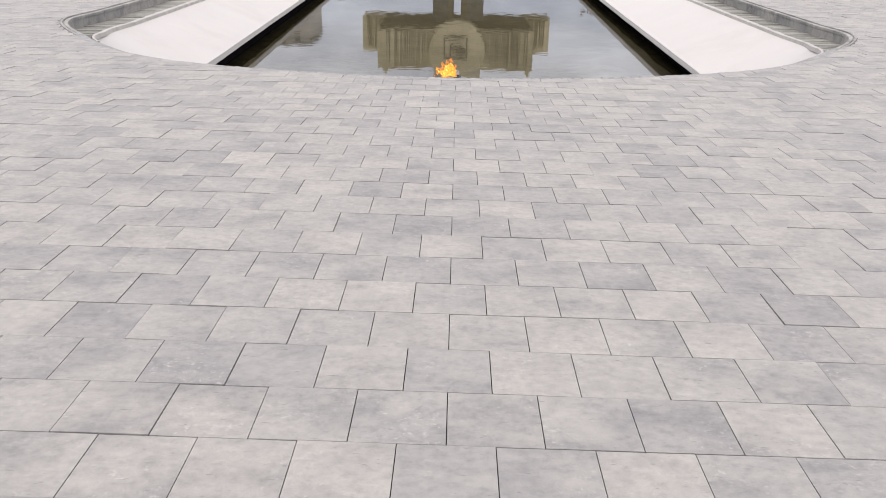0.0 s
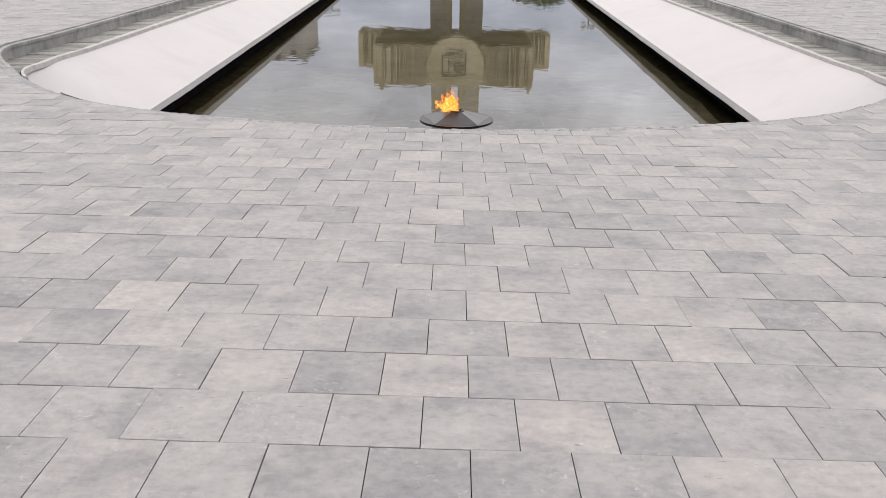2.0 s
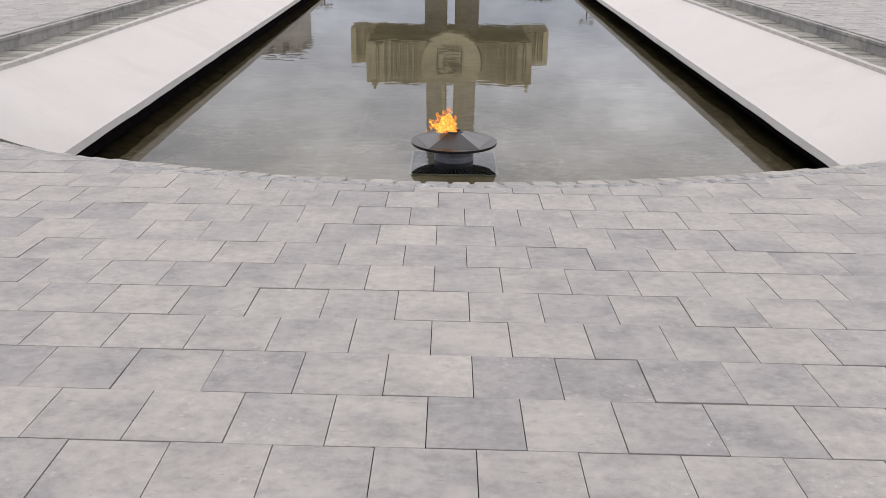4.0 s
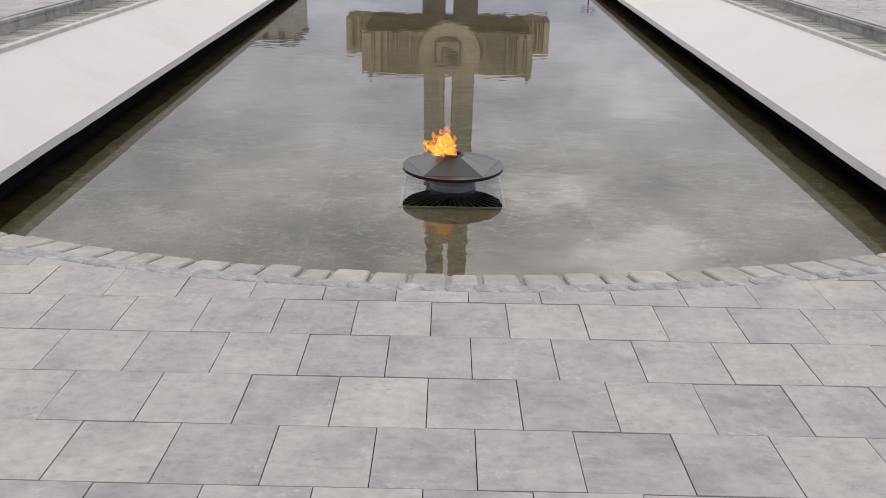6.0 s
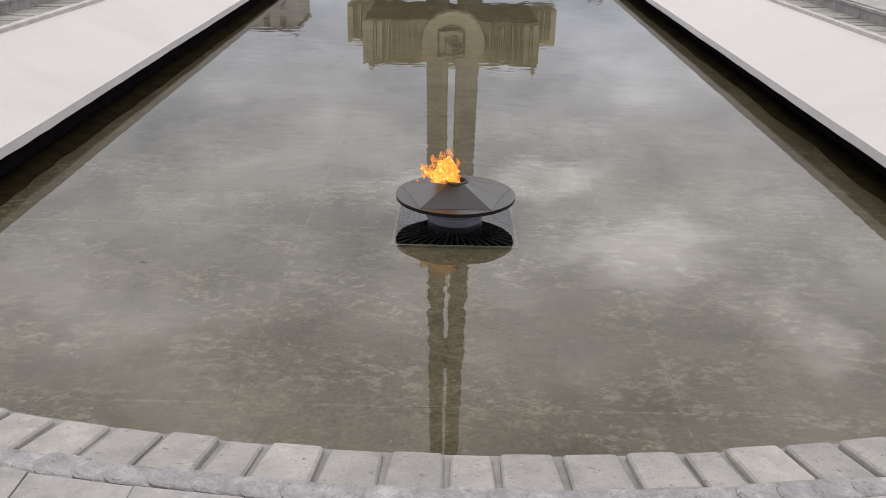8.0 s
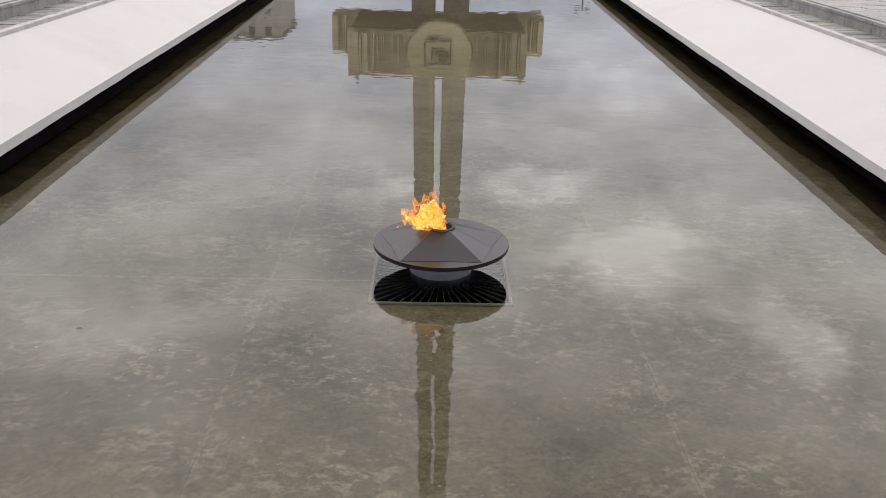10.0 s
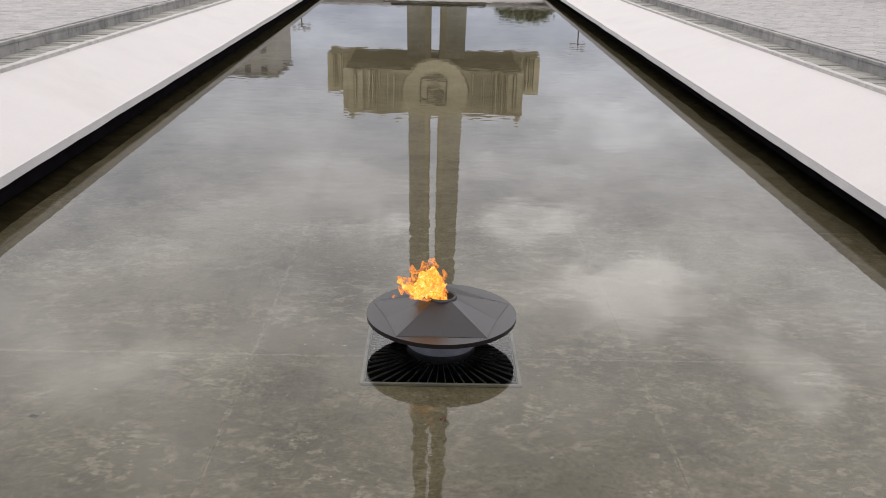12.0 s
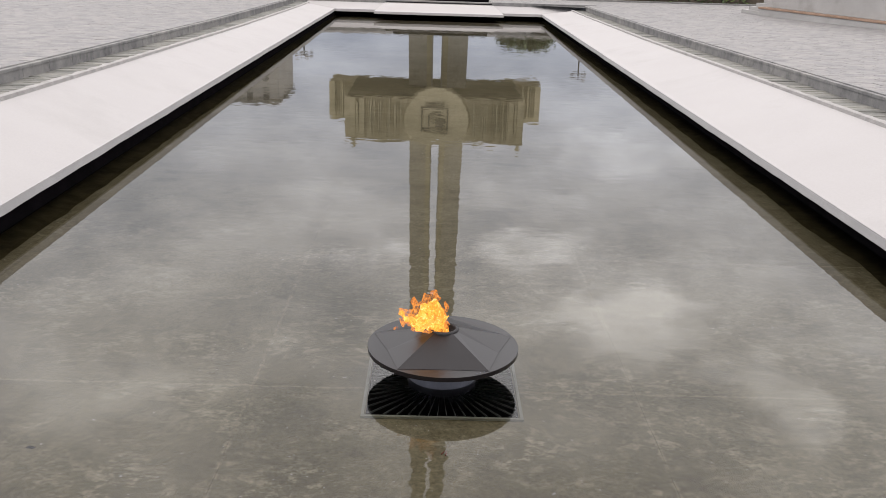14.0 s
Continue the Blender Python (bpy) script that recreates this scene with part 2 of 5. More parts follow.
def water_material():
    """Still clear water: a mirror by its Fresnel share, the rest passes to the floor."""
    m = bpy.data.materials.new("pool_water")
    m.use_nodes = True
    nt = m.node_tree
    nt.nodes.clear()
    N, L = nt.nodes.new, nt.links.new
    out, mix = N("ShaderNodeOutputMaterial"), N("ShaderNodeMixShader")
    clear, gloss, fres = N("ShaderNodeBsdfTransparent"), N("ShaderNodeBsdfGlossy"), N("ShaderNodeFresnel")
    clear.inputs["Color"].default_value = (0.405, 0.400, 0.380, 1)
    gloss.inputs["Roughness"].default_value = 0.0
    fres.inputs["IOR"].default_value = 1.33
    pos = world_pos(nt)
    mp = N("ShaderNodeMapping")
    mp.inputs["Scale"].default_value = (0.55, 1.5, 1.0)
    L(pos, mp.inputs[0])
    wave = noise_node(nt, mp.outputs[0], 6.5, 2.0, 0.5)
    slow = noise_node(nt, pos, 0.22, 1.0, 0.4)
    calm = N("ShaderNodeMapRange")
    for sock, v in (("From Min", 0.35), ("From Max", 0.65), ("To Min", 0.008), ("To Max", 0.024)):
        calm.inputs[sock].default_value = v
    L(slow.outputs[0], calm.inputs["Value"])
    off = N("ShaderNodeVectorMath")
    off.operation = "SUBTRACT"
    off.inputs[1].default_value = (0.5, 0.5, 0.5)
    L(wave.outputs["Color"], off.inputs[0])
    amp = N("ShaderNodeVectorMath")
    amp.operation = "SCALE"
    L(off.outputs[0], amp.inputs[0])
    L(calm.outputs[0], amp.inputs["Scale"])
    flat = N("ShaderNodeVectorMath")
    flat.operation = "MULTIPLY"
    flat.inputs[1].default_value = (0.8, 1.0, 0.0)
    L(amp.outputs[0], flat.inputs[0])
    up = N("ShaderNodeVectorMath")
    up.inputs[1].default_value = (0.0, 0.0, 1.0)
    L(flat.outputs[0], up.inputs[0])
    unit = N("ShaderNodeVectorMath")
    unit.operation = "NORMALIZE"
    L(up.outputs[0], unit.inputs[0])
    L(unit.outputs[0], gloss.inputs["Normal"])
    L(fres.outputs[0], mix.inputs[0])
    L(clear.outputs[0], mix.inputs[1])
    L(gloss.outputs[0], mix.inputs[2])
    L(mix.outputs[0], out.inputs["Surface"])
    return m


MAT_PAVER = paver_material("paver_concrete", True)
MAT_PAVER_FAR = paver_material("paver_concrete_field", False)
MAT_JOINT = rough_material("joint_sand", [(0.3, (0.10, 0.098, 0.092)), (0.7, (0.18, 0.175, 0.165))], 6.0)
def ground_material():
    """Sand bed inside the paved field, paved plaza beyond it."""
    m, nt, b = material("plaza_ground")
    N, L = nt.nodes.new, nt.links.new
    pos = world_pos(nt)
    sep = N("ShaderNodeSeparateXYZ")
    L(pos, sep.inputs[0])
    ax = N("ShaderNodeMath")
    ax.operation = "ABSOLUTE"
    L(sep.outputs["X"], ax.inputs[0])
    gx, gy, mx = N("ShaderNodeMath"), N("ShaderNodeMath"), N("ShaderNodeMath")
    gx.operation = gy.operation = "GREATER_THAN"
    mx.operation = "MAXIMUM"
    gx.inputs[1].default_value, gy.inputs[1].default_value = 16.0, 29.4
    L(ax.outputs[0], gx.inputs[0])
    mid_y, span_y = N("ShaderNodeMath"), N("ShaderNodeMath")
    mid_y.operation, span_y.operation = "SUBTRACT", "ABSOLUTE"
    mid_y.inputs[1].default_value = 20.65
    L(sep.outputs["Y"], mid_y.inputs[0])
    L(mid_y.outputs[0], span_y.inputs[0])
    L(span_y.outputs[0], gy.inputs[0])
    L(gx.outputs[0], mx.inputs[0])
    L(gy.outputs[0], mx.inputs[1])
    brick = N("ShaderNodeTexBrick")
    brick.inputs["Color1"].default_value = (0.205, 0.197, 0.193, 1)
    brick.inputs["Color2"].default_value = (0.255, 0.243, 0.235, 1)
    brick.inputs["Mortar"].default_value = (0.16, 0.155, 0.15, 1)
    brick.inputs["Scale"].default_value = 1.0
    brick.inputs["Brick Width"].default_value, brick.inputs["Row Height"].default_value, brick.inputs["Mortar Size"].default_value = 0.30, 0.331, 0.003
    L(pos, brick.inputs["Vector"])
    n = noise_node(nt, pos, 6.0, 4.0)
    sand = ramp_node(nt, n.outputs[0], [(0.3, (0.02, 0.019, 0.018)), (0.7, (0.06, 0.057, 0.052))])
    L(mix_node(nt, mx.outputs[0], sand.outputs[0], brick.outputs["Color"]), b.inputs["Base Color"])
    b.inputs["Roughness"].default_value = 0.9
    return m


MAT_GROUND = ground_material()
MAT_COPING = rough_material("coping_concrete", [(0.3, (0.110, 0.107, 0.106)), (0.5, (0.165, 0.160, 0.156)), (0.7, (0.215, 0.208, 0.200))], 3.2, stain=(0.065, 0.063, 0.063), stain_scale=2.2, each=0.84, pits=0.5)
MAT_SETT = rough_material("sett_stone", [(0.3, (0.150, 0.144, 0.139)), (0.55, (0.188, 0.180, 0.170)), (0.75, (0.222, 0.212, 0.196))], 9.0, stain=(0.136, 0.128, 0.120), stain_scale=4.0, each=0.84, pits=0.75)
MAT_MORTAR = rough_material("mortar_grey", [(0.3, (0.120, 0.118, 0.121)), (0.55, (0.165, 0.163, 0.165)), (0.75, (0.248, 0.243, 0.240))], 14.0, fine=90.0, bump=0.7, dist=0.01, pits=0.8)
MAT_WHITE = rough_material("apron_white_paint", [(0.3, (0.280, 0.265, 0.259)), (0.7, (0.296, 0.281, 0.275))], 0.8, fine=40.0, rough=0.7, bump=0.1, dist=0.003, amp=0.03, stain=(0.264, 0.251, 0.243), stain_scale=0.7)
MAT_LIP = rough_material("lip_grey_paint", [(0.3, (0.29, 0.282, 0.28)), (0.7, (0.34, 0.33, 0.327))], 2.0)
# Near-black: paints the unlit recess under the lips; also colours plinth and tray.
MAT_BLACK = rough_material("shade_and_plain_black", [(0.3, (0.003, 0.003, 0.003)), (0.7, (0.006, 0.005, 0.006))], 3.0, rough=1.0, spec=0.0)
MAT_STELE = rough_material("stele_concrete", [(0.3, (0.30, 0.265, 0.165)), (0.7, (0.46, 0.408, 0.275))], 0.35, fine=8.0, stain=(0.19, 0.165, 0.095), stain_scale=0.25)
MAT_STEP = rough_material("step_concrete", [(0.3, (0.257, 0.248, 0.236)), (0.7, (0.322, 0.310, 0.298))], 0.8, stain=(0.207, 0.198, 0.186), stain_scale=0.9)
MAT_WATER = water_material()


def floor_material():
    """Silted concrete: olive clouds, pale crusts, darker blots, crusts along the bay joints."""
    m, nt, b = material("pool_floor_concrete")
    N, L = nt.nodes.new, nt.links.new
    pos = world_pos(nt)
    big = noise_node(nt, pos, 0.6, 6.0, 0.65)
    col = ramp_node(nt, big.outputs[0], [(0.32, (0.290, 0.252, 0.160)), (0.5, (0.382, 0.336, 0.220)), (0.68, (0.480, 0.430, 0.300))]).outputs[0]
    mp = N("ShaderNodeMapping")
    mp.inputs["Scale"].default_value = (0.9, 1.25, 1.0)
    L(pos, mp.inputs[0])
    crust = noise_node(nt, mp.outputs[0], 9.0, 8.0, 0.78)
    cm = ramp_node(nt, crust.outputs[0], [(0.505, (0, 0, 0)), (0.575, (0.95, 0.95, 0.95))])
    patch = noise_node(nt, mp.outputs[0], 1.1, 5.0, 0.65)
    pm = ramp_node(nt, patch.outputs[0], [(0.42, (0.10, 0.10, 0.10)), (0.60, (1.0, 1.0, 1.0))])
    far = N("ShaderNodeMapRange")
    for sock, v in (("From Min", 9.0), ("From Max", 16.0), ("To Min", 1.0), ("To Max", 0.15)):
        far.inputs[sock].default_value = v
    ysep = N("ShaderNodeSeparateXYZ")
    L(pos, ysep.inputs[0])
    L(ysep.outputs["Y"], far.inputs["Value"])
    thin = N("ShaderNodeMath")
    thin.operation = "MULTIPLY"
    L(pm.outputs[0], thin.inputs[0])
    L(far.outputs[0], thin.inputs[1])
    col = mix_node(nt, mix_node(nt, 1.0, cm.outputs[0], thin.outputs[0], "MULTIPLY"), col, (0.66, 0.60, 0.44))
    dark = noise_node(nt, pos, 2.3, 8.0, 0.72)
    dm = ramp_node(nt, dark.outputs[0], [(0.50, (0, 0, 0)), (0.66, (0.5, 0.5, 0.5))])
    col = mix_node(nt, dm.outputs[0], col, (0.179, 0.149, 0.085))
    brush = N("ShaderNodeMapping")
    brush.inputs["Scale"].default_value = (34.0, 3.0, 1.0)
    L(pos, brush.inputs[0])
    trowel = noise_node(nt, brush.outputs[0], 1.0, 5.0, 0.6)
    tm = ramp_node(nt, trowel.outputs[0], [(0.35, (0.98, 0.98, 0.98)), (0.65, (1.02, 1.02, 1.02))])
    col = mix_node(nt, 1.0, col, tm.outputs[0], "MULTIPLY")
    # crusts along the joints between the bays
    sep = N("ShaderNodeSeparateXYZ")
    L(pos, sep.inputs[0])

    def maths(op, a, v=None, c=None):
        q = N("ShaderNodeMath")
        q.operation = op
        for k, w in enumerate((a, v, c)):
            if isinstance(w, (int, float)):
                q.inputs[k].default_value = w
            elif w is not None:
                L(w, q.inputs[k])
        return q.outputs[0]
    dx = maths("ABSOLUTE", maths("SUBTRACT", maths("ABSOLUTE", sep.outputs["X"]), 1.39))
    dy = maths("PINGPONG", sep.outputs["Y"], 1.5)
    dy = maths("MINIMUM", dy, maths("SUBTRACT", 3.0, dy))
    near = maths("MINIMUM", dx, dy)
    jag = noise_node(nt, pos, 14.0, 9.0, 0.75)
    edge = maths("SUBTRACT", maths("MULTIPLY", jag.outputs[0], 0.16), maths("MULTIPLY_ADD", near, 1.0, 0.066))
    em = ramp_node(nt, edge, [(0.0, (0, 0, 0)), (0.012, (0.75, 0.75, 0.75))])
    old = N("ShaderNodeMath")
    old.operation = "MULTIPLY"
    L(em.outputs[0], old.inputs[0])
    L(far.outputs[0], old.inputs[1])
    col = mix_node(nt, old.outputs[0], col, (0.630, 0.563, 0.405))
    speck = noise_node(nt, pos, 26.0, 2.0, 0.5)
    sm = ramp_node(nt, speck.outputs[0], [(0.735, (0, 0, 0)), (0.76, (0.8, 0.8, 0.8))])
    col = mix_node(nt, sm.outputs[0], col, (0.920, 0.900, 0.860))
    grain = noise_node(nt, pos, 42.0, 3.0, 0.6)
    gr = ramp_node(nt, grain.outputs[0], [(0.32, (0.76, 0.76, 0.76)), (0.68, (1.22, 1.22, 1.22))])
    col = mix_node(nt, 1.0, col, gr.outputs[0], "MULTIPLY")
    L(col, b.inputs["Base Color"])
    b.inputs["Roughness"].default_value = 0.9
    return m


MAT_FLOOR = floor_material()
# Brown for the painted shade where the floor runs under the aprons.
MAT_FOOT_SHADE = rough_material("foot_shade_brown", [(0.3, (0.06, 0.048, 0.02)), (0.7, (0.14, 0.115, 0.055))], 5.0, fine=60.0, stain=(0.03, 0.024, 0.014), stain_scale=3.0)
MAT_JOINT_WET = rough_material("wet_joint_silt", [(0.3, (0.14, 0.12, 0.08)), (0.7, (0.30, 0.26, 0.17))], 9.0)


def metal_material(name, colour, rough, dust):
    m, nt, b = material(name)
    pos = world_pos(nt)
    n1 = noise_node(nt, pos, 7.0, 5.0, 0.6)
    col = ramp_node(nt, n1.outputs[0], [(0.3, tuple(c * 0.8 for c in colour)), (0.7, tuple(min(1, c * 1.25) for c in colour))]).outputs[0]
    n2 = noise_node(nt, pos, 60.0, 4.0, 0.7)
    dm = ramp_node(nt, n2.outputs[0], [(0.55, (0, 0, 0)), (0.75, (0.5, 0.5, 0.5))])
    col = mix_node(nt, dm.outputs[0], col, dust)
    nt.links.new(col, b.inputs["Base Color"])
    b.inputs["Metallic"].default_value, b.inputs["Roughness"].default_value = 0.1, rough
    b.inputs["Specular IOR Level"].default_value = 0.35
    bump_node(nt, b, n2.outputs[0], 0.08, 0.002)
    return m


MAT_DISC = metal_material("torch_painted_steel", (0.0045, 0.003, 0.0035), 0.34, (0.012, 0.009, 0.009))
MAT_DISC.node_tree.nodes["Principled BSDF"].inputs["Specular IOR Level"].default_value = 0.30
MAT_HUB = metal_material("torch_scorched_steel", (0.010, 0.009, 0.0095), 0.6, (0.02, 0.017, 0.015))
MAT_COPPER = metal_material("burner_copper", (0.10, 0.05, 0.032), 0.5, (0.05, 0.03, 0.022))
MAT_DRUM = metal_material("torch_drum_steel", (0.10, 0.105, 0.13), 0.35, (0.09, 0.09, 0.1))
MAT_GRATE = metal_material("grate_wet_steel", (0.25, 0.262, 0.275), 0.5, (0.36, 0.36, 0.34))
MAT_GRATE_FRAME = metal_material("grate_frame_zinc", (0.56, 0.58, 0.52), 0.6, (0.72, 0.72, 0.64))


# ---- mesh helpers ----
def mesh_ob(name, bm, mat, parent=None, smooth_shade=False):
    me = bpy.data.meshes.new(name)
    bm.normal_update()
    bm.to_mesh(me)
    bm.free()
    me.materials.append(mat)
    if smooth_shade:
        for p in me.polygons:
            p.use_smooth = True
    ob = new(name, me)
    if parent is not None:
        ob.parent = parent
    return ob


def part(name, bm, mat, parent, label="", smooth_shade=False):
    ob = mesh_ob(name, bm, mat, parent, smooth_shade)
    if label:
        ob["label"] = label
    return ob


def data_ob(name, verts, faces, mat, parent=None):
    me = bpy.data.meshes.new(name)
    me.from_pydata(verts, [], faces)
    me.update()
    me.materials.append(mat)
    ob = new(name, me)
    if parent is not None:
        ob.parent = parent
    return ob


def box(bm, x0, x1, y0, y1, z0, z1, bevel=0.0):
    r = bmesh.ops.create_cube(bm, size=1.0, matrix=Matrix.Translation(((x0 + x1) / 2, (y0 + y1) / 2, (z0 + z1) / 2)) @ Matrix.Diagonal((x1 - x0, y1 - y0, z1 - z0, 1)))
    if bevel:
        es = list({e for v in r["verts"] for e in v.link_edges})
        bmesh.ops.bevel(bm, geom=es, offset=bevel, segments=2, affect="EDGES", profile=0.6)
    return bm


def lathe(bm, profile, n=64, centre=(0, 0)):
    rings = []
    for r, z in profile:
        rings.append([bm.verts.new((centre[0] + r * math.cos(2 * math.pi * k / n), centre[1] + r * math.sin(2 * math.pi * k / n), z)) for k in range(n)])
    for a, b in zip(rings, rings[1:]):
        for k in range(n):
            bm.faces.new((a[k], a[(k + 1) % n], b[(k + 1) % n], b[k]))
    return rings


def empty(name):
    return new(name)


def slab_block(corners, z_of, top, depth, bevel):
    """Verts and faces of a stone with the plan outline 'corners': bevelled top, straight sides."""
    n = len(corners)
    cx, cy = sum(c[0] for c in corners) / n, sum(c[1] for c in corners) / n
    verts, faces = [], []
    for x, y in corners:
        dx, dy = cx - x, cy - y
        d = math.hypot(dx, dy) or 1
        verts.append((x + dx / d * bevel * 1.4, y + dy / d * bevel * 1.4, z_of(x, y) + top))
    for x, y in corners:
        verts.append((x, y, z_of(x, y) + top - bevel))
    for x, y in corners:
        verts.append((x, y, z_of(x, y) + top - depth))
    faces.append(tuple(range(n)))
    for k in range(n):
        j = (k + 1) % n
        faces.append((k, n + k, n + j, j))
        faces.append((n + k, 2 * n + k, 2 * n + j, n + j))
    return verts, faces


# ---- the rim of the pool: lines from the far side, round the front, to the far other side ----
def side_grow(a):
    """a: angle from the side axis towards the front, in degrees."""
    return 0.50 * smooth(1 - a / 30.0)


def side_share(x, y):
    """1 along the sides, fading to 0 round the front corners."""
    if y >= TORCH.y:
        return 1.0
    return smooth(1 - math.degrees(math.atan2(TORCH.y - y, abs(x) + 1e-6)) / 32.0)


def outline(extra=0.0, scale_side=1.0, step=2.0):
    """Plan points of the kerb's outer line, from the far left, round the front to the far right."""
    pts = []
    xs = EDGE_R + 0.50 * scale_side + extra
    y = 45.0
    while y > TORCH.y + 0.5:
        pts.append((-xs, y))
        y -= 1.0
    a = 0.0
    while a <= 180.0:
        s = min(a, 180.0 - a)
        r = EDGE_R + side_grow(s) * scale_side + extra
        pts.append((-r * math.cos(radians(a)), TORCH.y - r * math.sin(radians(a))))
        a += step
    y = TORCH.y + 1.0
    while y < 45.01:
        pts.append((xs, y))
        y += 1.0
    return pts


# ---- ground ----
def build_ground():
    inner = outline(0.0)
    inner = inner + [(x, 45.0) for x in (4.0, 1.5, -1.5, -4.0)]
    n = len(inner)
    steps = [0.0, 0.5, 1, 2, 3, 4, 6, 8, 10, 13, 17, 22, 30, 45, 80, 160, 400, 1200]
    verts, faces = [], []
    for s in steps:
        for x, y in inner:
            dx, dy = x * 1.6, (y - 24.0)
            if abs(y - 45) < 0.01 and abs(x) < 6:
                dx, dy = x * 2.0, 20.0
            d = math.hypot(dx, dy) or 1
            px_, py_ = x + dx / d * s, y + dy / d * s
            verts.append((px_, py_, ground_z(px_, py_) - 0.045))
    for r in range(len(steps) - 1):
        for k in range(n):
            j = (k + 1) % n
            faces.append((r * n + k, (r + 1) * n + k, (r + 1) * n + j, r * n + j))
    ob = data_ob("ground", verts, faces, MAT_GROUND)
    return tagged(ob, "grey sand bed under the plaza paving, falling to the pool", "ground", kind="structure")


ground = build_ground()


def build_basin():
    basin = tagged(empty("pool_basin"), "shallow rectangular pool basin with mottled concrete floor", "pool", kind="structure")
    # sand bed, and concrete bays with wandering joints over it
    data_ob("joint_bed", [(-6.2, 2.6, FLOOR_Z - 0.004), (6.2, 2.6, FLOOR_Z - 0.004), (6.2, 45.6, FLOOR_Z - 0.004), (-6.2, 45.6, FLOOR_Z - 0.004)], [(0, 1, 2, 3)], MAT_JOINT_WET, basin)
    rng = random.Random(17)
    xs = [-6.2, -4.17, -1.39, 1.39, 4.17, 6.2]
    ys = [2.6, 6.0] + [9.0 + 3.0 * k for k in range(12)] + [45.6]
    for x0, x1 in zip(xs, xs[1:]):
        for y0, y1 in zip(ys, ys[1:]):
            ring = []
            m = 14
            for k in range(4 * m):
                side, f = divmod(k, m)
                f /= m
                px_, py_ = ((x0 + (x1 - x0) * f, y0), (x1, y0 + (y1 - y0) * f), (x1 - (x1 - x0) * f, y1), (x0, y1 - (y1 - y0) * f))[side]
                w = max(-0.001, 0.001 + 0.003 * noise.noise(Vector((px_ * 2.3, py_ * 2.3, 5.0))))
                ring.append((px_ + (w if side == 3 or (side == 0 and f == 0) else -w if side == 1 else 0), py_ + (w if side == 0 else -w if side == 2 else 0)))
            ring = [(a + 0.009 * noise.noise(Vector((a * 5, b * 5, 1.0))), b + 0.009 * noise.noise(Vector((a * 5, b * 5, 4.0)))) for a, b in ring]
            lift = rng.uniform(-0.001, 0.001)
            n = len(ring)
            vs = [(a, b, FLOOR_Z + lift) for a, b in ring] + [(a, b, FLOOR_Z - 0.03) for a, b in ring]
            fs = [tuple(range(n))] + [(k, n + k, n + (k + 1) % n, (k + 1) % n) for k in range(n)]
            data_ob("floor_bay", vs, fs, MAT_FLOOR, basin)
    # Side and far walls, their deep shade put into a near-black colour.
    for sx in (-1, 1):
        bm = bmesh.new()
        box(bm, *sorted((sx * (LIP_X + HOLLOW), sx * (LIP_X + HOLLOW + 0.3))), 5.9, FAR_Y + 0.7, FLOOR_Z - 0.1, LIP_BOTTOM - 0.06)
        part("basin_wall", bm, MAT_BLACK, basin, "wall under the apron, painted black as an unlit recess")
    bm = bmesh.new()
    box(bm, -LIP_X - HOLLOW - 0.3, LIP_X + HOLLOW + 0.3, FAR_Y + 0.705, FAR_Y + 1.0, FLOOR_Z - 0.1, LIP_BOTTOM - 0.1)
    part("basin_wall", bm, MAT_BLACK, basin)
    # added dark strip that paints the shade at the foot of the walls
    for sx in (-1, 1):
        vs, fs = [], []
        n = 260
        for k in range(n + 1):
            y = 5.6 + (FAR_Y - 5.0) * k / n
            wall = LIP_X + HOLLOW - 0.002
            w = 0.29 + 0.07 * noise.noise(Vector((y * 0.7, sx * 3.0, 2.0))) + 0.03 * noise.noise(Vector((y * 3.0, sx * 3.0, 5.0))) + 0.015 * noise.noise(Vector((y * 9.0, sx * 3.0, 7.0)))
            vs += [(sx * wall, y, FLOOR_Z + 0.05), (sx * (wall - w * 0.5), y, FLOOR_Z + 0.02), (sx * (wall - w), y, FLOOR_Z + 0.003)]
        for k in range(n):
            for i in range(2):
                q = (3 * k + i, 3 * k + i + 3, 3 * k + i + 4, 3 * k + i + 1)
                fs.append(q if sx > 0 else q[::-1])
        ob = data_ob("foot_shade_strip", vs, fs, MAT_FOOT_SHADE, basin)
        ob["label"] = "dark brown strip added as shade along the foot of the wall"
    # curved front wall under the setts
    vs, fs = [], []
    m = 60
    for k in range(m + 1):
        a = radians(15 + 150 * k / m)
        wx, wy = -5.66 * math.cos(a), TORCH.y - 5.66 * math.sin(a)
        top = ground_z(wx, wy) - 0.12 if abs(wx) < 4.4 else LIP_BOTTOM
        vs += [(wx, wy, top), (wx, wy, FLOOR_Z - 0.1)]
    for k in range(m):
        fs.append((2 * k, 2 * k + 1, 2 * k + 3, 2 * k + 2))
    data_ob("front_wall", vs, fs, MAT_COPING, basin)
    return basin


basin = build_basin()


def build_water():
    """One level sheet, cut to the round front."""
    vs, fs = [], []
    cols = 40
    rows_ = 24
    for j in range(rows_ + 1):
        for i in range(cols + 1):
            x = -5.4 + 10.8 * i / cols
            y0 = TORCH.y - math.sqrt(5.67 ** 2 - x * x) + 0.0
            y = y0 + (FAR_Y + 0.72 - y0) * (j / rows_)
            vs.append((x, y, WATER_Z))
    for j in range(rows_):
        for i in range(cols):
            a = j * (cols + 1) + i
            fs.append((a, a + 1, a + cols + 2, a + cols + 1))
    ob = data_ob("water", vs, fs, MAT_WATER)
    return tagged(ob, "still shallow pool water mirroring clouds and the stele", "water", kind="structure")


water = build_water()


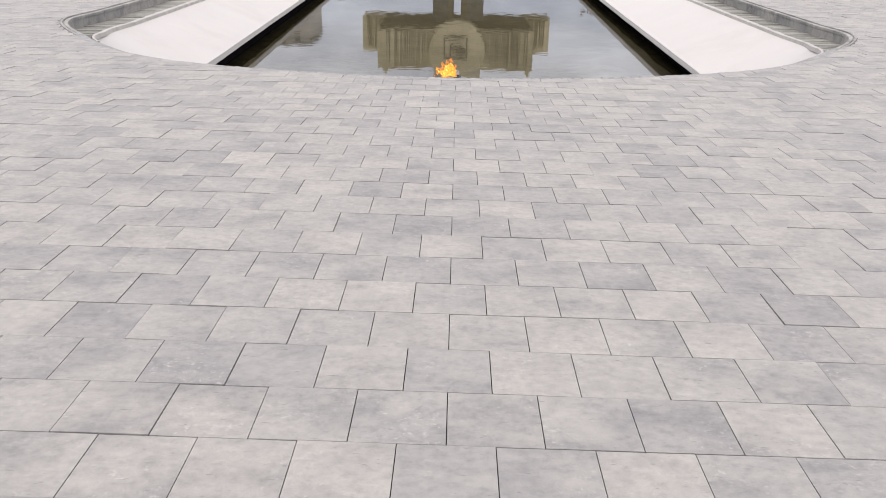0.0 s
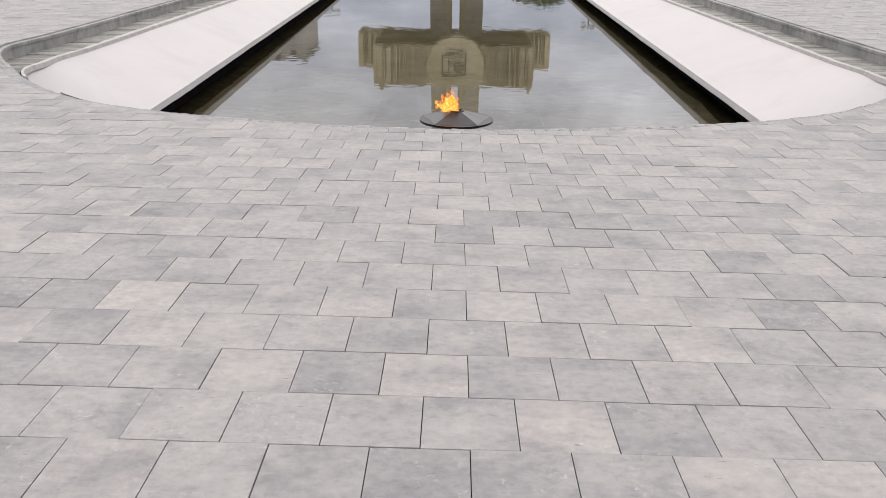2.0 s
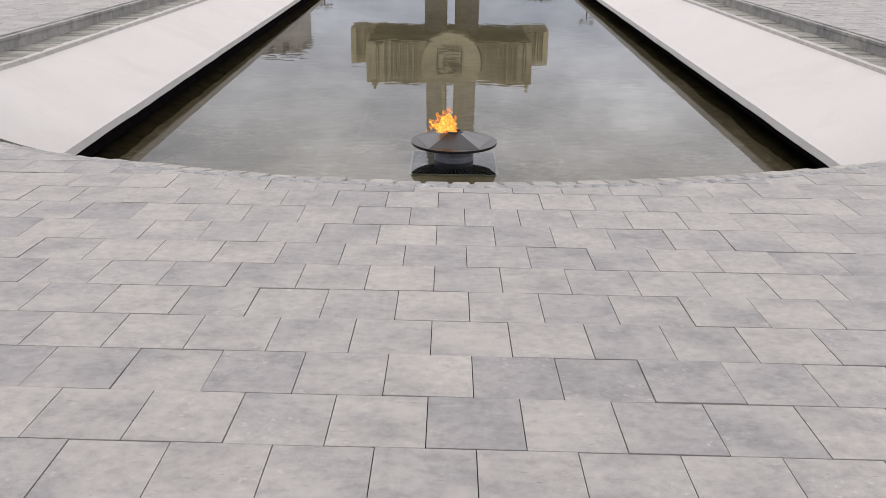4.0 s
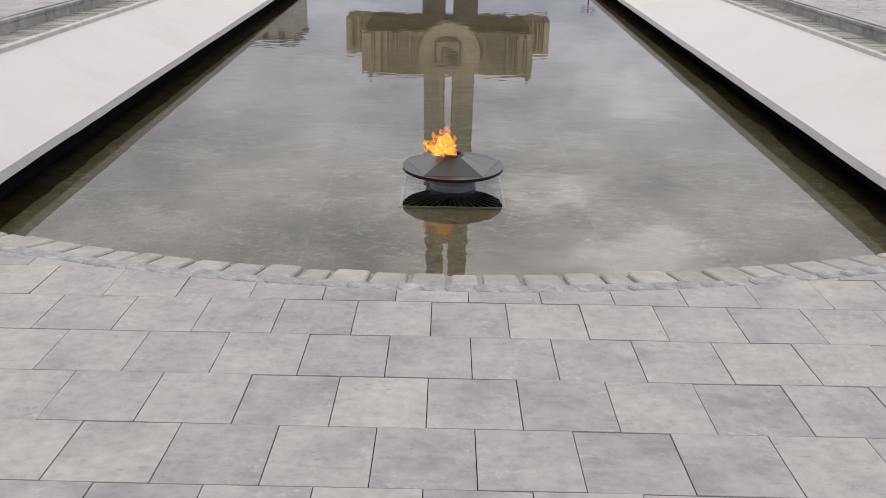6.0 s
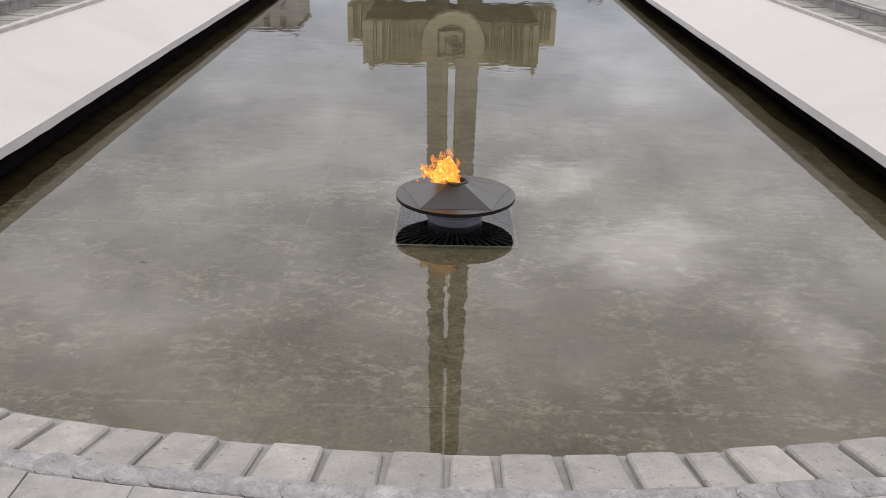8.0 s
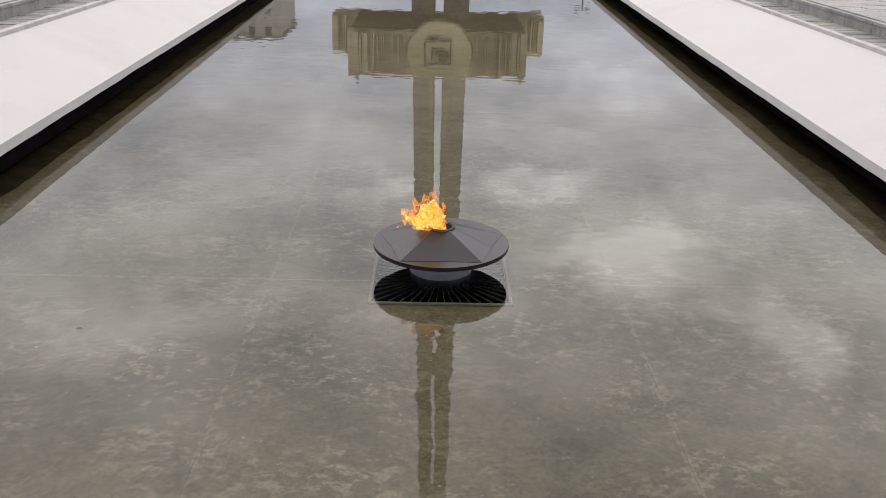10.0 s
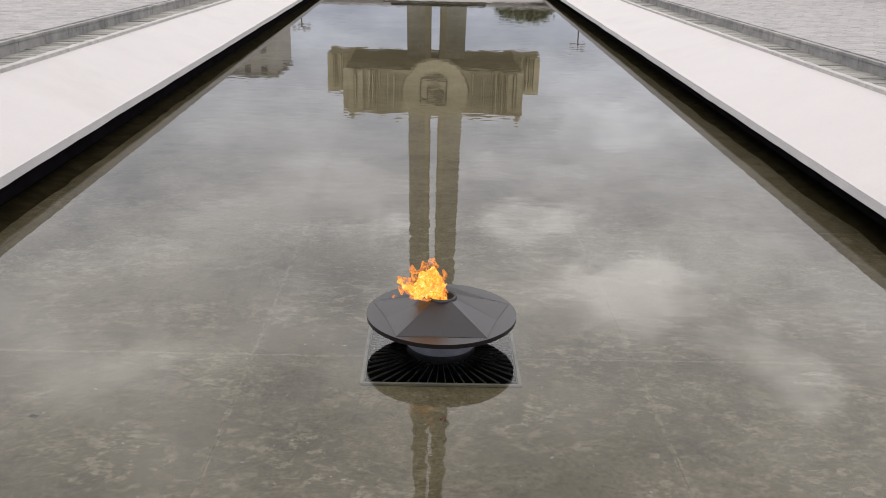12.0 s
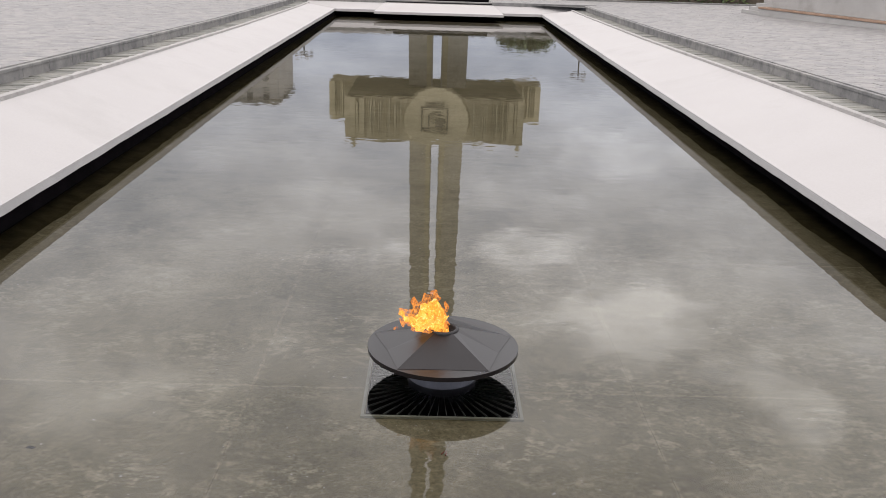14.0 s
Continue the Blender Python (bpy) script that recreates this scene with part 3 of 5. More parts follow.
# ---- white aprons ----
def strip_z(x, y):
    return ground_z(x, y) - 0.16 * side_share(x, y) - 0.02


def apron_rim(share):
    """Radius of the apron's outer edge, from the front (0) to the sides (1)."""
    return 5.89 - 0.035 * share - 0.6 * share * (1 - share)


def build_apron(sx):
    root = tagged(empty("pool_apron"), "smooth white-painted sloping apron along the pool", "pool edge", group="pool aprons", kind="structure")
    vs, fs = [], []
    ys = [5.5 + 0.12 * k for k in range(38)] + [10.1 + 0.2 * k for k in range(172)]
    m = 10
    for y in ys:
        lip, top = lip_x(y, sx), LIP_TOP + lip_drop(y)
        dy = max(0.0, TORCH.y - y)
        xo = 5.0
        for _ in range(6):
            ri = apron_rim(side_share(xo, y))
            xo = max(lip + 0.01, math.sqrt(max(ri ** 2 - dy * dy, 0)))
        zo = strip_z(sx * xo, y) - 0.012
        for i in range(m + 1):
            f = i / m
            wob = 0.012 * noise.noise(Vector((sx * 3 + f * 1.5, y * 0.45, 2.0))) * (1 - (2 * f - 1) ** 4)
            edge = 0.012 * noise.noise(Vector((y * 0.6, sx * 4.0, 7.0))) * (1 - f)
            full = (5.84 - lip)
            z = top + (zo - top) * f * min(1.0, (xo - lip) / full) ** (0.12 * (1 - f))
            vs.append((sx * (lip + (xo - lip) * f + edge), y, z + wob))
    w = m + 1
    for j in range(len(ys) - 1):
        for i in range(m):
            a = j * w + i
            q = (a, a + 1, a + w + 1, a + w)
            fs.append(q if sx > 0 else q[::-1])
    data_ob("apron_top", vs, fs, MAT_WHITE, root)
    # lip face and underside
    vs, fs = [], []
    for y in ys:
        lip, top, base = lip_x(y, sx), LIP_TOP + lip_drop(y), LIP_BOTTOM + lip_drop(y)
        e = 0.012 * noise.noise(Vector((y * 0.6, sx * 4.0, 7.0)))
        low = 0.010 * noise.noise(Vector((y * 0.8, sx * 2.0, 3.0))) + 0.008 * noise.noise(Vector((y * 2.6, sx * 2.0, 8.0)))
        vs += [(sx * (lip + e), y, top - 0.002), (sx * (lip + 0.004 + e), y, base + low), (sx * (lip + 0.03), y, base + low)]
    for j in range(len(ys) - 1):
        for i in range(2):
            a = 3 * j + i
            q = (a, a + 3, a + 4, a + 1)
            fs.append(q if sx > 0 else q[::-1])
    ob = data_ob("apron_lip", vs, fs, MAT_LIP, root)
    ob["label"] = "thin grey lip of the apron"
    # Underside of the lip, coloured black as if no light reached it.
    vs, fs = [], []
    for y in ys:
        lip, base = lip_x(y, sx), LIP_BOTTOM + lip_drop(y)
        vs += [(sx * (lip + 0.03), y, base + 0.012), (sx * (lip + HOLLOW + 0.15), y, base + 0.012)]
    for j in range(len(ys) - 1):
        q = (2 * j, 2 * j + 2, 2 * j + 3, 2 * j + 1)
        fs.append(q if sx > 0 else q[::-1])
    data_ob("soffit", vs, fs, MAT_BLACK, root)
    return root


for sx in (-1, 1):
    build_apron(sx)


def taper_step(bm):
    """The step narrows and rises gently towards the kerb behind it."""
    low_top = LIP_TOP + lip_drop(FAR_Y) + 0.004
    top = [bm.verts.new(p) for p in ((-2.83, STEP_Y, low_top), (2.75, STEP_Y, low_top), (2.27, 45.5, -0.985), (-2.37, 45.5, -0.985))]
    low = [bm.verts.new((v.co.x, v.co.y, LIP_BOTTOM + lip_drop(FAR_Y) + 0.004)) for v in top]
    bm.faces.new(top)
    bm.faces.new(low[::-1])
    for k in range(4):
        q = (k + 1) % 4
        bm.faces.new((top[k], low[k], low[q], top[q]))
    bmesh.ops.bevel(bm, geom=list(bm.edges), offset=0.012, segments=2, affect="EDGES", profile=0.6)


def build_far_end():
    root = tagged(empty("far_apron"), "white far end of the pool with a projecting middle step", "pool edge", kind="structure")
    drop = lip_drop(FAR_Y)
    bm = bmesh.new()
    a = [bm.verts.new(p) for p in ((-5.9, FAR_Y, LIP_TOP + drop), (5.9, FAR_Y, LIP_TOP + drop), (5.9, 45.0, -1.08), (-5.9, 45.0, -1.08))]
    b = [bm.verts.new((v.co.x, v.co.y, LIP_BOTTOM + drop)) for v in a]
    bm.faces.new(a)
    for k in range(4):
        q = (k + 1) % 4
        bm.faces.new((a[k], b[k], b[q], a[q]))
    bm.faces.new(b[::-1])
    part("apron_top", bm, MAT_WHITE, root)
    bm = bmesh.new()
    taper_step(bm)
    part("middle_step", bm, MAT_WHITE, root)
    bm = bmesh.new()
    box(bm, -7.0, -2.42, 45.0, 45.3, -1.3, -0.93, 0.012)
    part("kerb_stone", bm, MAT_COPING, root, "grey kerb along the far end")
    bm = bmesh.new()
    box(bm, 2.32, 7.0, 45.0, 45.3, -1.3, -0.93, 0.012)
    part("kerb_stone", bm, MAT_COPING, root)
    bm = bmesh.new()
    box(bm, -2.1, 2.2, 45.52, 47.6, -1.1, -0.80, 0.02)
    part("rear_plinth", bm, MAT_BLACK, root, "dark low stone plinth at the pool's end")
    return root


build_far_end()


# ---- kerb copings and the strip of setts at both sides ----
def along(extra, scale_side, a_deg=None, y=None, sx=1):
    if a_deg is None:
        return (sx * (EDGE_R + 0.50 * scale_side + extra), y)
    r = EDGE_R + side_grow(a_deg) * scale_side + extra
    return (sx * r * math.cos(radians(a_deg)), TORCH.y - r * math.sin(radians(a_deg)))


def stations(length):
    """Stations along a side: from 38 degrees round the front corner to the far end."""
    out = []
    a = 38.0
    while a > 0.5:
        out.append(("a", a))
        a -= math.degrees(length / 6.4)
    y = TORCH.y + 0.1
    while y < 45.2:
        out.append(("y", y))
        y += length
    return out


def at(station, extra, scale_side, sx):
    k, v = station
    return along(extra, scale_side, a_deg=v, sx=sx) if k == "a" else along(extra, scale_side, y=v, sx=sx)


def build_kerb(sx):
    root = tagged(empty("kerb"), "weathered grey concrete kerb with a low upstand wall", "kerb", group="pool kerbs", kind="structure")
    st = stations(0.98)
    for s0, s1 in zip(st, st[1:]):
        subs = 6
        vs, fs = [], []
        for k in range(subs + 1):
            f = k / subs * 0.992 + 0.004
            p = []
            for extra, lift in ((0.075, -0.03), (0.070, -0.004), (0.016, -0.004), (0.012, 0.026), (-0.018, 0.028), (-0.024, 0.0), (-0.040, -0.004), (-0.046, 0.014), (-0.096, 0.012), (-0.104, 0.004), (-0.106, -0.035), (-0.094, -0.04), (-0.10, -0.30)):
                if s0[0] == s1[0]:
                    x, y = at((s0[0], s0[1] + (s1[1] - s0[1]) * f), extra, 1.0, sx)
                else:
                    A, B = at(s0, extra, 1.0, sx), at(s1, extra, 1.0, sx)
                    x, y = A[0] + (B[0] - A[0]) * f, A[1] + (B[1] - A[1]) * f
                fade = side_share(x, y) ** 0.6
                p.append((x, y, ground_z(x, y) + (lift if lift < -0.1 else lift * fade - 0.012 * (1 - fade))))
            vs += p
        w = 13
        for k in range(subs):
            for i in range(w - 1):
                a = k * w + i
                q = (a, a + 1, a + w + 1, a + w)
                fs.append(q if sx < 0 else q[::-1])
        fs.append(tuple(range(w)))
        fs.append(tuple(range(subs * w, (subs + 1) * w))[::-1])
        data_ob("kerb_stone", vs, fs, MAT_COPING, root)
    return root


def build_strip(sx):
    root = tagged(empty("sett_strip"), "strip of narrow weathered grey setts laid crosswise", "edging", group="sett strips", kind="structure")
    st = [q for q in stations(0.2) if q[0] == "y" or q[1] < 30.0]
    rng = random.Random(5 + sx)
    for s0, s1 in zip(st, st[1:]):
        jut = rng.uniform(-0.006, 0.006)

        def ends(s):
            f = 1.0 if s[0] == "y" else smooth(1 - s[1] / 32.0)
            return at(s, -0.088 * f - 0.07 * (1 - f), 1.0, sx), at(s, apron_rim(f) - 0.007 + jut - EDGE_R - (side_grow(s[1]) if s[0] == "a" else 0.50), 1.0, sx)
        A0, A1 = ends(s0)
        B0, B1 = ends(s1)
        g = 0.05
        c = [(A0[0] + (B0[0] - A0[0]) * g, A0[1] + (B0[1] - A0[1]) * g), (A1[0] + (B1[0] - A1[0]) * g, A1[1] + (B1[1] - A1[1]) * g),
             (B1[0] + (A1[0] - B1[0]) * g, B1[1] + (A1[1] - B1[1]) * g), (B0[0] + (A0[0] - B0[0]) * g, B0[1] + (A0[1] - B0[1]) * g)]
        if sx < 0:
            c = c[::-1]
        lift = rng.uniform(-0.007, 0.007)
        vs, fs = slab_block(c, strip_z, lift, 0.14, 0.009)
        data_ob("sett", vs, fs, MAT_STRIP, root)
    return root


def build_border(sx):
    """Uneven pale mortar smeared along the inner ends of the setts."""
    root = tagged(empty("mortar_border"), "uneven pale mortar border between setts and white apron", "edging", group="mortar borders", kind="structure")
    vs, fs = [], []
    st = [q for q in stations(0.11) if q[0] == "y" or q[1] < 34.0]
    for k, q in enumerate(st):
        f = 1.0 if q[0] == "y" else smooth(1 - q[1] / 32.0)
        g = EDGE_R + (side_grow(q[1]) if q[0] == "a" else 0.50)
        wide = 0.075 + 0.05 * noise.noise(Vector((k * 0.35, sx * 5.0, 1.0))) + 0.02 * noise.noise(Vector((k * 1.3, sx * 5.0, 6.0)))
        rise = 1.0 if q[0] == "y" else smooth((34.0 - q[1]) / 14.0)
        if q[0] == "a":
            wide *= 0.05 + 0.45 * smooth((34.0 - q[1]) / 26.0)
        else:
            wide *= 0.5 + 0.5 * smooth((q[1] - TORCH.y) / 3.0)
        for r, dz in ((apron_rim(f) - 0.07, -0.05), (apron_rim(f) - 0.055, 0.012 * rise), (apron_rim(f) - 0.03, 0.018 * rise), (apron_rim(f) - 0.03 + wide, 0.018 * rise), (apron_rim(f) - 0.02 + wide, -0.05)):
            x, y = at(q, r - g, 1.0, sx)
            vs.append((x, y, strip_z(x, y) + dz))
    for k in range(len(st) - 1):
        for i in range(4):
            a = 5 * k + i
            q = (a, a + 1, a + 6, a + 5)
            fs.append(q if sx < 0 else q[::-1])
    fs.append((0, 1, 2, 3, 4))
    data_ob("mortar", vs, fs, MAT_BORDER, root)
    return root


MAT_STRIP = rough_material("strip_sett_stone", [(0.3, (0.118, 0.116, 0.105)), (0.55, (0.158, 0.154, 0.140)), (0.75, (0.20, 0.193, 0.175))], 7.0, stain=(0.085, 0.083, 0.072), stain_scale=3.0, each=0.62, pits=0.6)
MAT_BORDER = rough_material("border_mortar", [(0.3, (0.20, 0.190, 0.181)), (0.7, (0.27, 0.257, 0.246))], 5.0, stain=(0.16, 0.152, 0.145), stain_scale=2.0)
for sx in (-1, 1):
    build_border(sx)
    build_kerb(sx)
    build_strip(sx)


SETT_WIDTHS = (0.097, 0.143, 0.149, 0.142, 0.146, 0.105, 0.150, 0.149, 0.148, 0.112, 0.153, 0.158, 0.144, 0.100, 0.160, 0.144, 0.155, 0.113)


def rim_sag(a):
    """How far the edging sinks below the paving, by its angle round the front."""
    return 0.008 + 0.065 * smooth((abs(a - 90.0) - 18.0) / 24.0)


def build_front_edge():
    """Rounded setts and a thin mortar course along the round front rim."""
    root = tagged(empty("front_edging"), "row of pale rounded setts along the curved pool rim", "edging", kind="structure")
    rng = random.Random(11)
    a = 14.0
    for w in itertools.islice(itertools.cycle(SETT_WIDTHS), 78):
        da = math.degrees((w + 0.014) / 5.69)
        step = da + math.degrees((0.0158 + rng.uniform(-0.003, 0.003)) / 5.69)
        if not 40.5 < a < 139.0:
            a += step
            continue
        r1, r0 = 5.915 + rng.uniform(-0.006, 0.006), 5.69 + rng.uniform(-0.010, 0.010)
        c = []
        for r, aa in ((r1, a), (r0, a + 0.04), (r0, a + da - 0.04), (r1, a + da)):
            c.append((TORCH.x - r * math.cos(radians(aa)), TORCH.y - r * math.sin(radians(aa))))
        lift = rng.uniform(-0.006, 0.006) - rim_sag(a)

        def z_of(x, y):
            d = 5.93 - math.hypot(x - TORCH.x, y - TORCH.y)
            return ground_z(x, y) - 0.01 - 0.12 * d + lift
        c = c[::-1]
        n = 4
        bm = bmesh.new()
        top = [bm.verts.new((x, y, z_of(x, y))) for x, y in c]
        bot = [bm.verts.new((x, y, z_of(x, y) - 0.16)) for x, y in c]
        ft = bm.faces.new(top[::-1])
        for k in range(n):
            j = (k + 1) % n
            bm.faces.new((top[k], top[j], bot[j], bot[k]))
        bmesh.ops.recalc_face_normals(bm, faces=bm.faces)
        bmesh.ops.bevel(bm, geom=list(ft.edges) + [e for e in bm.edges if e.verts[0] in top and e.verts[1] in bot or e.verts[1] in top and e.verts[0] in bot], offset=0.018, segments=3, affect="EDGES", profile=0.6)
        part("sett", bm, MAT_SETT, root)
        a += step
    # mortar bed under and between
    vs, fs = [], []
    m = 120
    prof = ((6.0, -0.028), (5.93, -0.03), (5.67, -0.062), (5.66, -0.2))
    for k in range(m + 1):
        aa = radians(37 + 106 * k / m)
        for r, dz in prof:
            x, y = TORCH.x - r * math.cos(aa), TORCH.y - r * math.sin(aa)
            vs.append((x, y, ground_z(x, y) + dz - rim_sag(math.degrees(aa))))
    w = len(prof)
    for k in range(m):
        for i in range(w - 1):
            b0 = k * w + i
            fs.append((b0, b0 + w, b0 + w + 1, b0 + 1))
    data_ob("mortar_bed", vs, fs, MAT_JOINT, root)
    # smooth mortar fillet along the aprons' front corners
    for a0, a1 in ((27.0, 45.6), (134.4, 153.0)):
        vs, fs = [], []
        n = 40
        for k in range(n + 1):
            aa = a0 + (a1 - a0) * k / n
            inner = 5.895 + 0.006 * noise.noise(Vector((aa * 0.9, 2.0, 1.0)))
            outer = 6.085 + 1.1 * side_grow(min(aa, 180 - aa))
            for r, dz in ((outer, -0.05), (outer - 0.005, -0.006), (6.012, -0.005), (inner, -0.002), (inner - 0.006, -0.06)):
                x, y = TORCH.x - r * math.cos(radians(aa)), TORCH.y - r * math.sin(radians(aa))
                sink = 0.027 * smooth((min(aa, 180 - aa) - 37.0) / 8.0)
                vs.append((x, y, ground_z(x, y) + dz - sink))
        fs += [tuple(range(5)), tuple(range(5 * n + 4, 5 * n - 1, -1))]
        for k in range(n):
            for i in range(4):
                b0 = 5 * k + i
                fs.append((b0, b0 + 5, b0 + 6, b0 + 1))
        data_ob("mortar_fillet", vs, fs, MAT_MORTAR, root)
    # thin course of overlapping mortar pats
    a = 45.0
    while a < 135.0:
        da = math.degrees(rng.uniform(0.095, 0.130) / 5.96)
        r1, r0 = 6.006 + rng.uniform(-0.006, 0.008), 5.916 + rng.uniform(-0.010, 0.008)
        rm = (r1 + r0) / 2
        c = []
        for r, aa in ((r1, a + 0.08), (r1 * 0.7 + rm * 0.3, a - 0.14), (rm, a - 0.26), (r0 * 0.7 + rm * 0.3, a - 0.16), (r0, a + 0.06), (r0, a + da), (r1, a + da)):
            c.append((TORCH.x - r * math.cos(radians(aa)), TORCH.y - r * math.sin(radians(aa))))
        x_mid, slope = sum(p[0] for p in c) / 7, (-0.075 + rng.uniform(-0.02, 0.02)) * smooth((48.0 - abs(a - 90.0)) / 25.0)
        lift = rng.uniform(-0.002, 0.002)
        vs, fs = slab_block(c, lambda x, y: ground_z(x, y) + slope * (x - x_mid), lift - 0.002 - 0.3 * rim_sag(a), 0.05, 0.007)
        data_ob("mortar_pat", vs, fs, MAT_MORTAR, root)
        a += da
    return root


build_front_edge()


# ---- the torch of the eternal flame ----
def build_torch():
    cx, cy, rz = TORCH.x, TORCH.y, -1.40
    R = 0.548
    root = tagged(empty("eternal_flame_torch"), "dark brown steel torch disc with a raised star, on a drum", "torch")
    root.location = (cx, cy, FLOOR_Z)
    base = FLOOR_Z
    bm = bmesh.new()
    n = 80
    top = [bm.verts.new((R * math.cos(2 * math.pi * k / n), R * math.sin(2 * math.pi * k / n), rz - base)) for k in range(n)]
    low = [bm.verts.new((R * math.cos(2 * math.pi * k / n), R * math.sin(2 * math.pi * k / n), rz - base - 0.032)) for k in range(n)]
    und = [bm.verts.new((0.27 * math.cos(2 * math.pi * k / n), 0.27 * math.sin(2 * math.pi * k / n), rz - base - 0.07)) for k in range(n)]
    inn = [bm.verts.new((0.09 * math.cos(2 * math.pi * k / n), 0.09 * math.sin(2 * math.pi * k / n), rz - base + 0.0)) for k in range(n)]
    for k in range(n):
        j = (k + 1) % n
        bm.faces.new((low[k], low[j], top[j], top[k]))
        bm.faces.new((und[k], und[j], low[j], low[k]))
        bm.faces.new((top[k], top[j], inn[j], inn[k]))
    disc = part("disc", bm, MAT_DISC, root)
    # raised star: ridges to the points, valleys to the notches
    bm = bmesh.new()
    crown = []
    for k in range(10):
        a = radians(90 + 36 * k)
        if k % 2 == 0:
            o = bm.verts.new((0.535 * math.cos(a), 0.535 * math.sin(a), rz - base + 0.002))
            i = bm.verts.new((0.095 * math.cos(a), 0.095 * math.sin(a), rz - base + 0.130))
        else:
            o = bm.verts.new((0.418 * math.cos(a), 0.424 * math.sin(a), rz - base + 0.002))
            i = bm.verts.new((0.095 * math.cos(a), 0.095 * math.sin(a), rz - base + 0.120))
        crown.append((o, i))
    for k in range(10):
        (o0, i0), (o1, i1) = crown[k], crown[(k + 1) % 10]
        bm.faces.new((o0, o1, i1, i0))
    part("star", bm, MAT_DISC, root, "raised five-pointed star of folded steel")
    bm = bmesh.new()
    lathe(bm, [(0.105, rz - base + 0.07), (0.112, rz - base + 0.125), (0.106, rz - base + 0.135), (0.092, rz - base + 0.135), (0.086, rz - base + 0.12), (0.086, rz - base + 0.06), (0.0, rz - base + 0.055)], 40)
    ring = part("burner_ring", bm, MAT_HUB, root, "scorched black burner ring", True)
    bm = bmesh.new()
    lathe(bm, [(0.045, rz - base + 0.06), (0.046, rz - base + 0.09), (0.036, rz - base + 0.112), (0.015, rz - base + 0.122), (0.0, rz - base + 0.124)], 32)
    part("burner_cap", bm, MAT_COPPER, ring, "copper-brown burner cap", True)
    bm = bmesh.new()
    lathe(bm, [(0.255, 0.0), (0.252, 0.12), (0.249, 0.128), (0.249, rz - base - 0.05)], 56)
    drum = part("drum", bm, MAT_DRUM, root, "blue-grey cylindrical drum", False)
    for k in range(3):
        a = radians(-58 - 3.2 * k)
        bm = bmesh.new()
        bmesh.ops.create_uvsphere(bm, u_segments=8, v_segments=5, radius=0.004, matrix=Matrix.Translation(((R - 0.02) * math.cos(a), (R - 0.02) * math.sin(a), rz - base + 0.002)))
        part("rivet", bm, MAT_DRUM, disc)
    return root


build_torch()


def build_grate():
    root = tagged(empty("floor_grate"), "square steel grate with radial bars under shallow water", "grate")
    root.location = (TORCH.x, 9.11, FLOOR_Z)
    H = 0.545
    for dx, dy, hx, hy in ((0, -H, H + 0.011, 0.011), (0, H, H + 0.011, 0.011), (-H, 0, 0.011, H - 0.013), (H, 0, 0.011, H - 0.013)):
        bm = bmesh.new()
        box(bm, dx - hx, dx + hx, dy - hy, dy + hy, 0.004, 0.02)
        part("frame_bar", bm, MAT_GRATE_FRAME, root, "pale zinc frame bar")
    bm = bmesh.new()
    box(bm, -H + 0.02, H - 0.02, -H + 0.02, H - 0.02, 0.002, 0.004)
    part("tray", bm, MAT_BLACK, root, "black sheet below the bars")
    n = 52
    for k in range(n):
        a = 2 * math.pi * (k + 0.5) / n
        c, s = math.cos(a), math.sin(a)
        reach = (H - 0.03) / max(abs(c), abs(s))
        bm = bmesh.new()
        q = []
        for r, h in ((0.24, 0.0013), (reach, 0.0022)):
            for t in (-1, 1):
                q.append((r * c - t * h * s, r * s + t * h * c))
        lo = [bm.verts.new((x, y, 0.005)) for x, y in q]
        hi = [bm.verts.new((x, y, 0.018)) for x, y in q]
        bm.faces.new((hi[0], hi[2], hi[3], hi[1]))
        for i, j in ((0, 1), (1, 3), (3, 2), (2, 0)):
            bm.faces.new((lo[i], lo[j], hi[j], hi[i]))
        bmesh.ops.recalc_face_normals(bm, faces=bm.faces)
        part("bar", bm, MAT_GRATE, root)
    return root


build_grate()


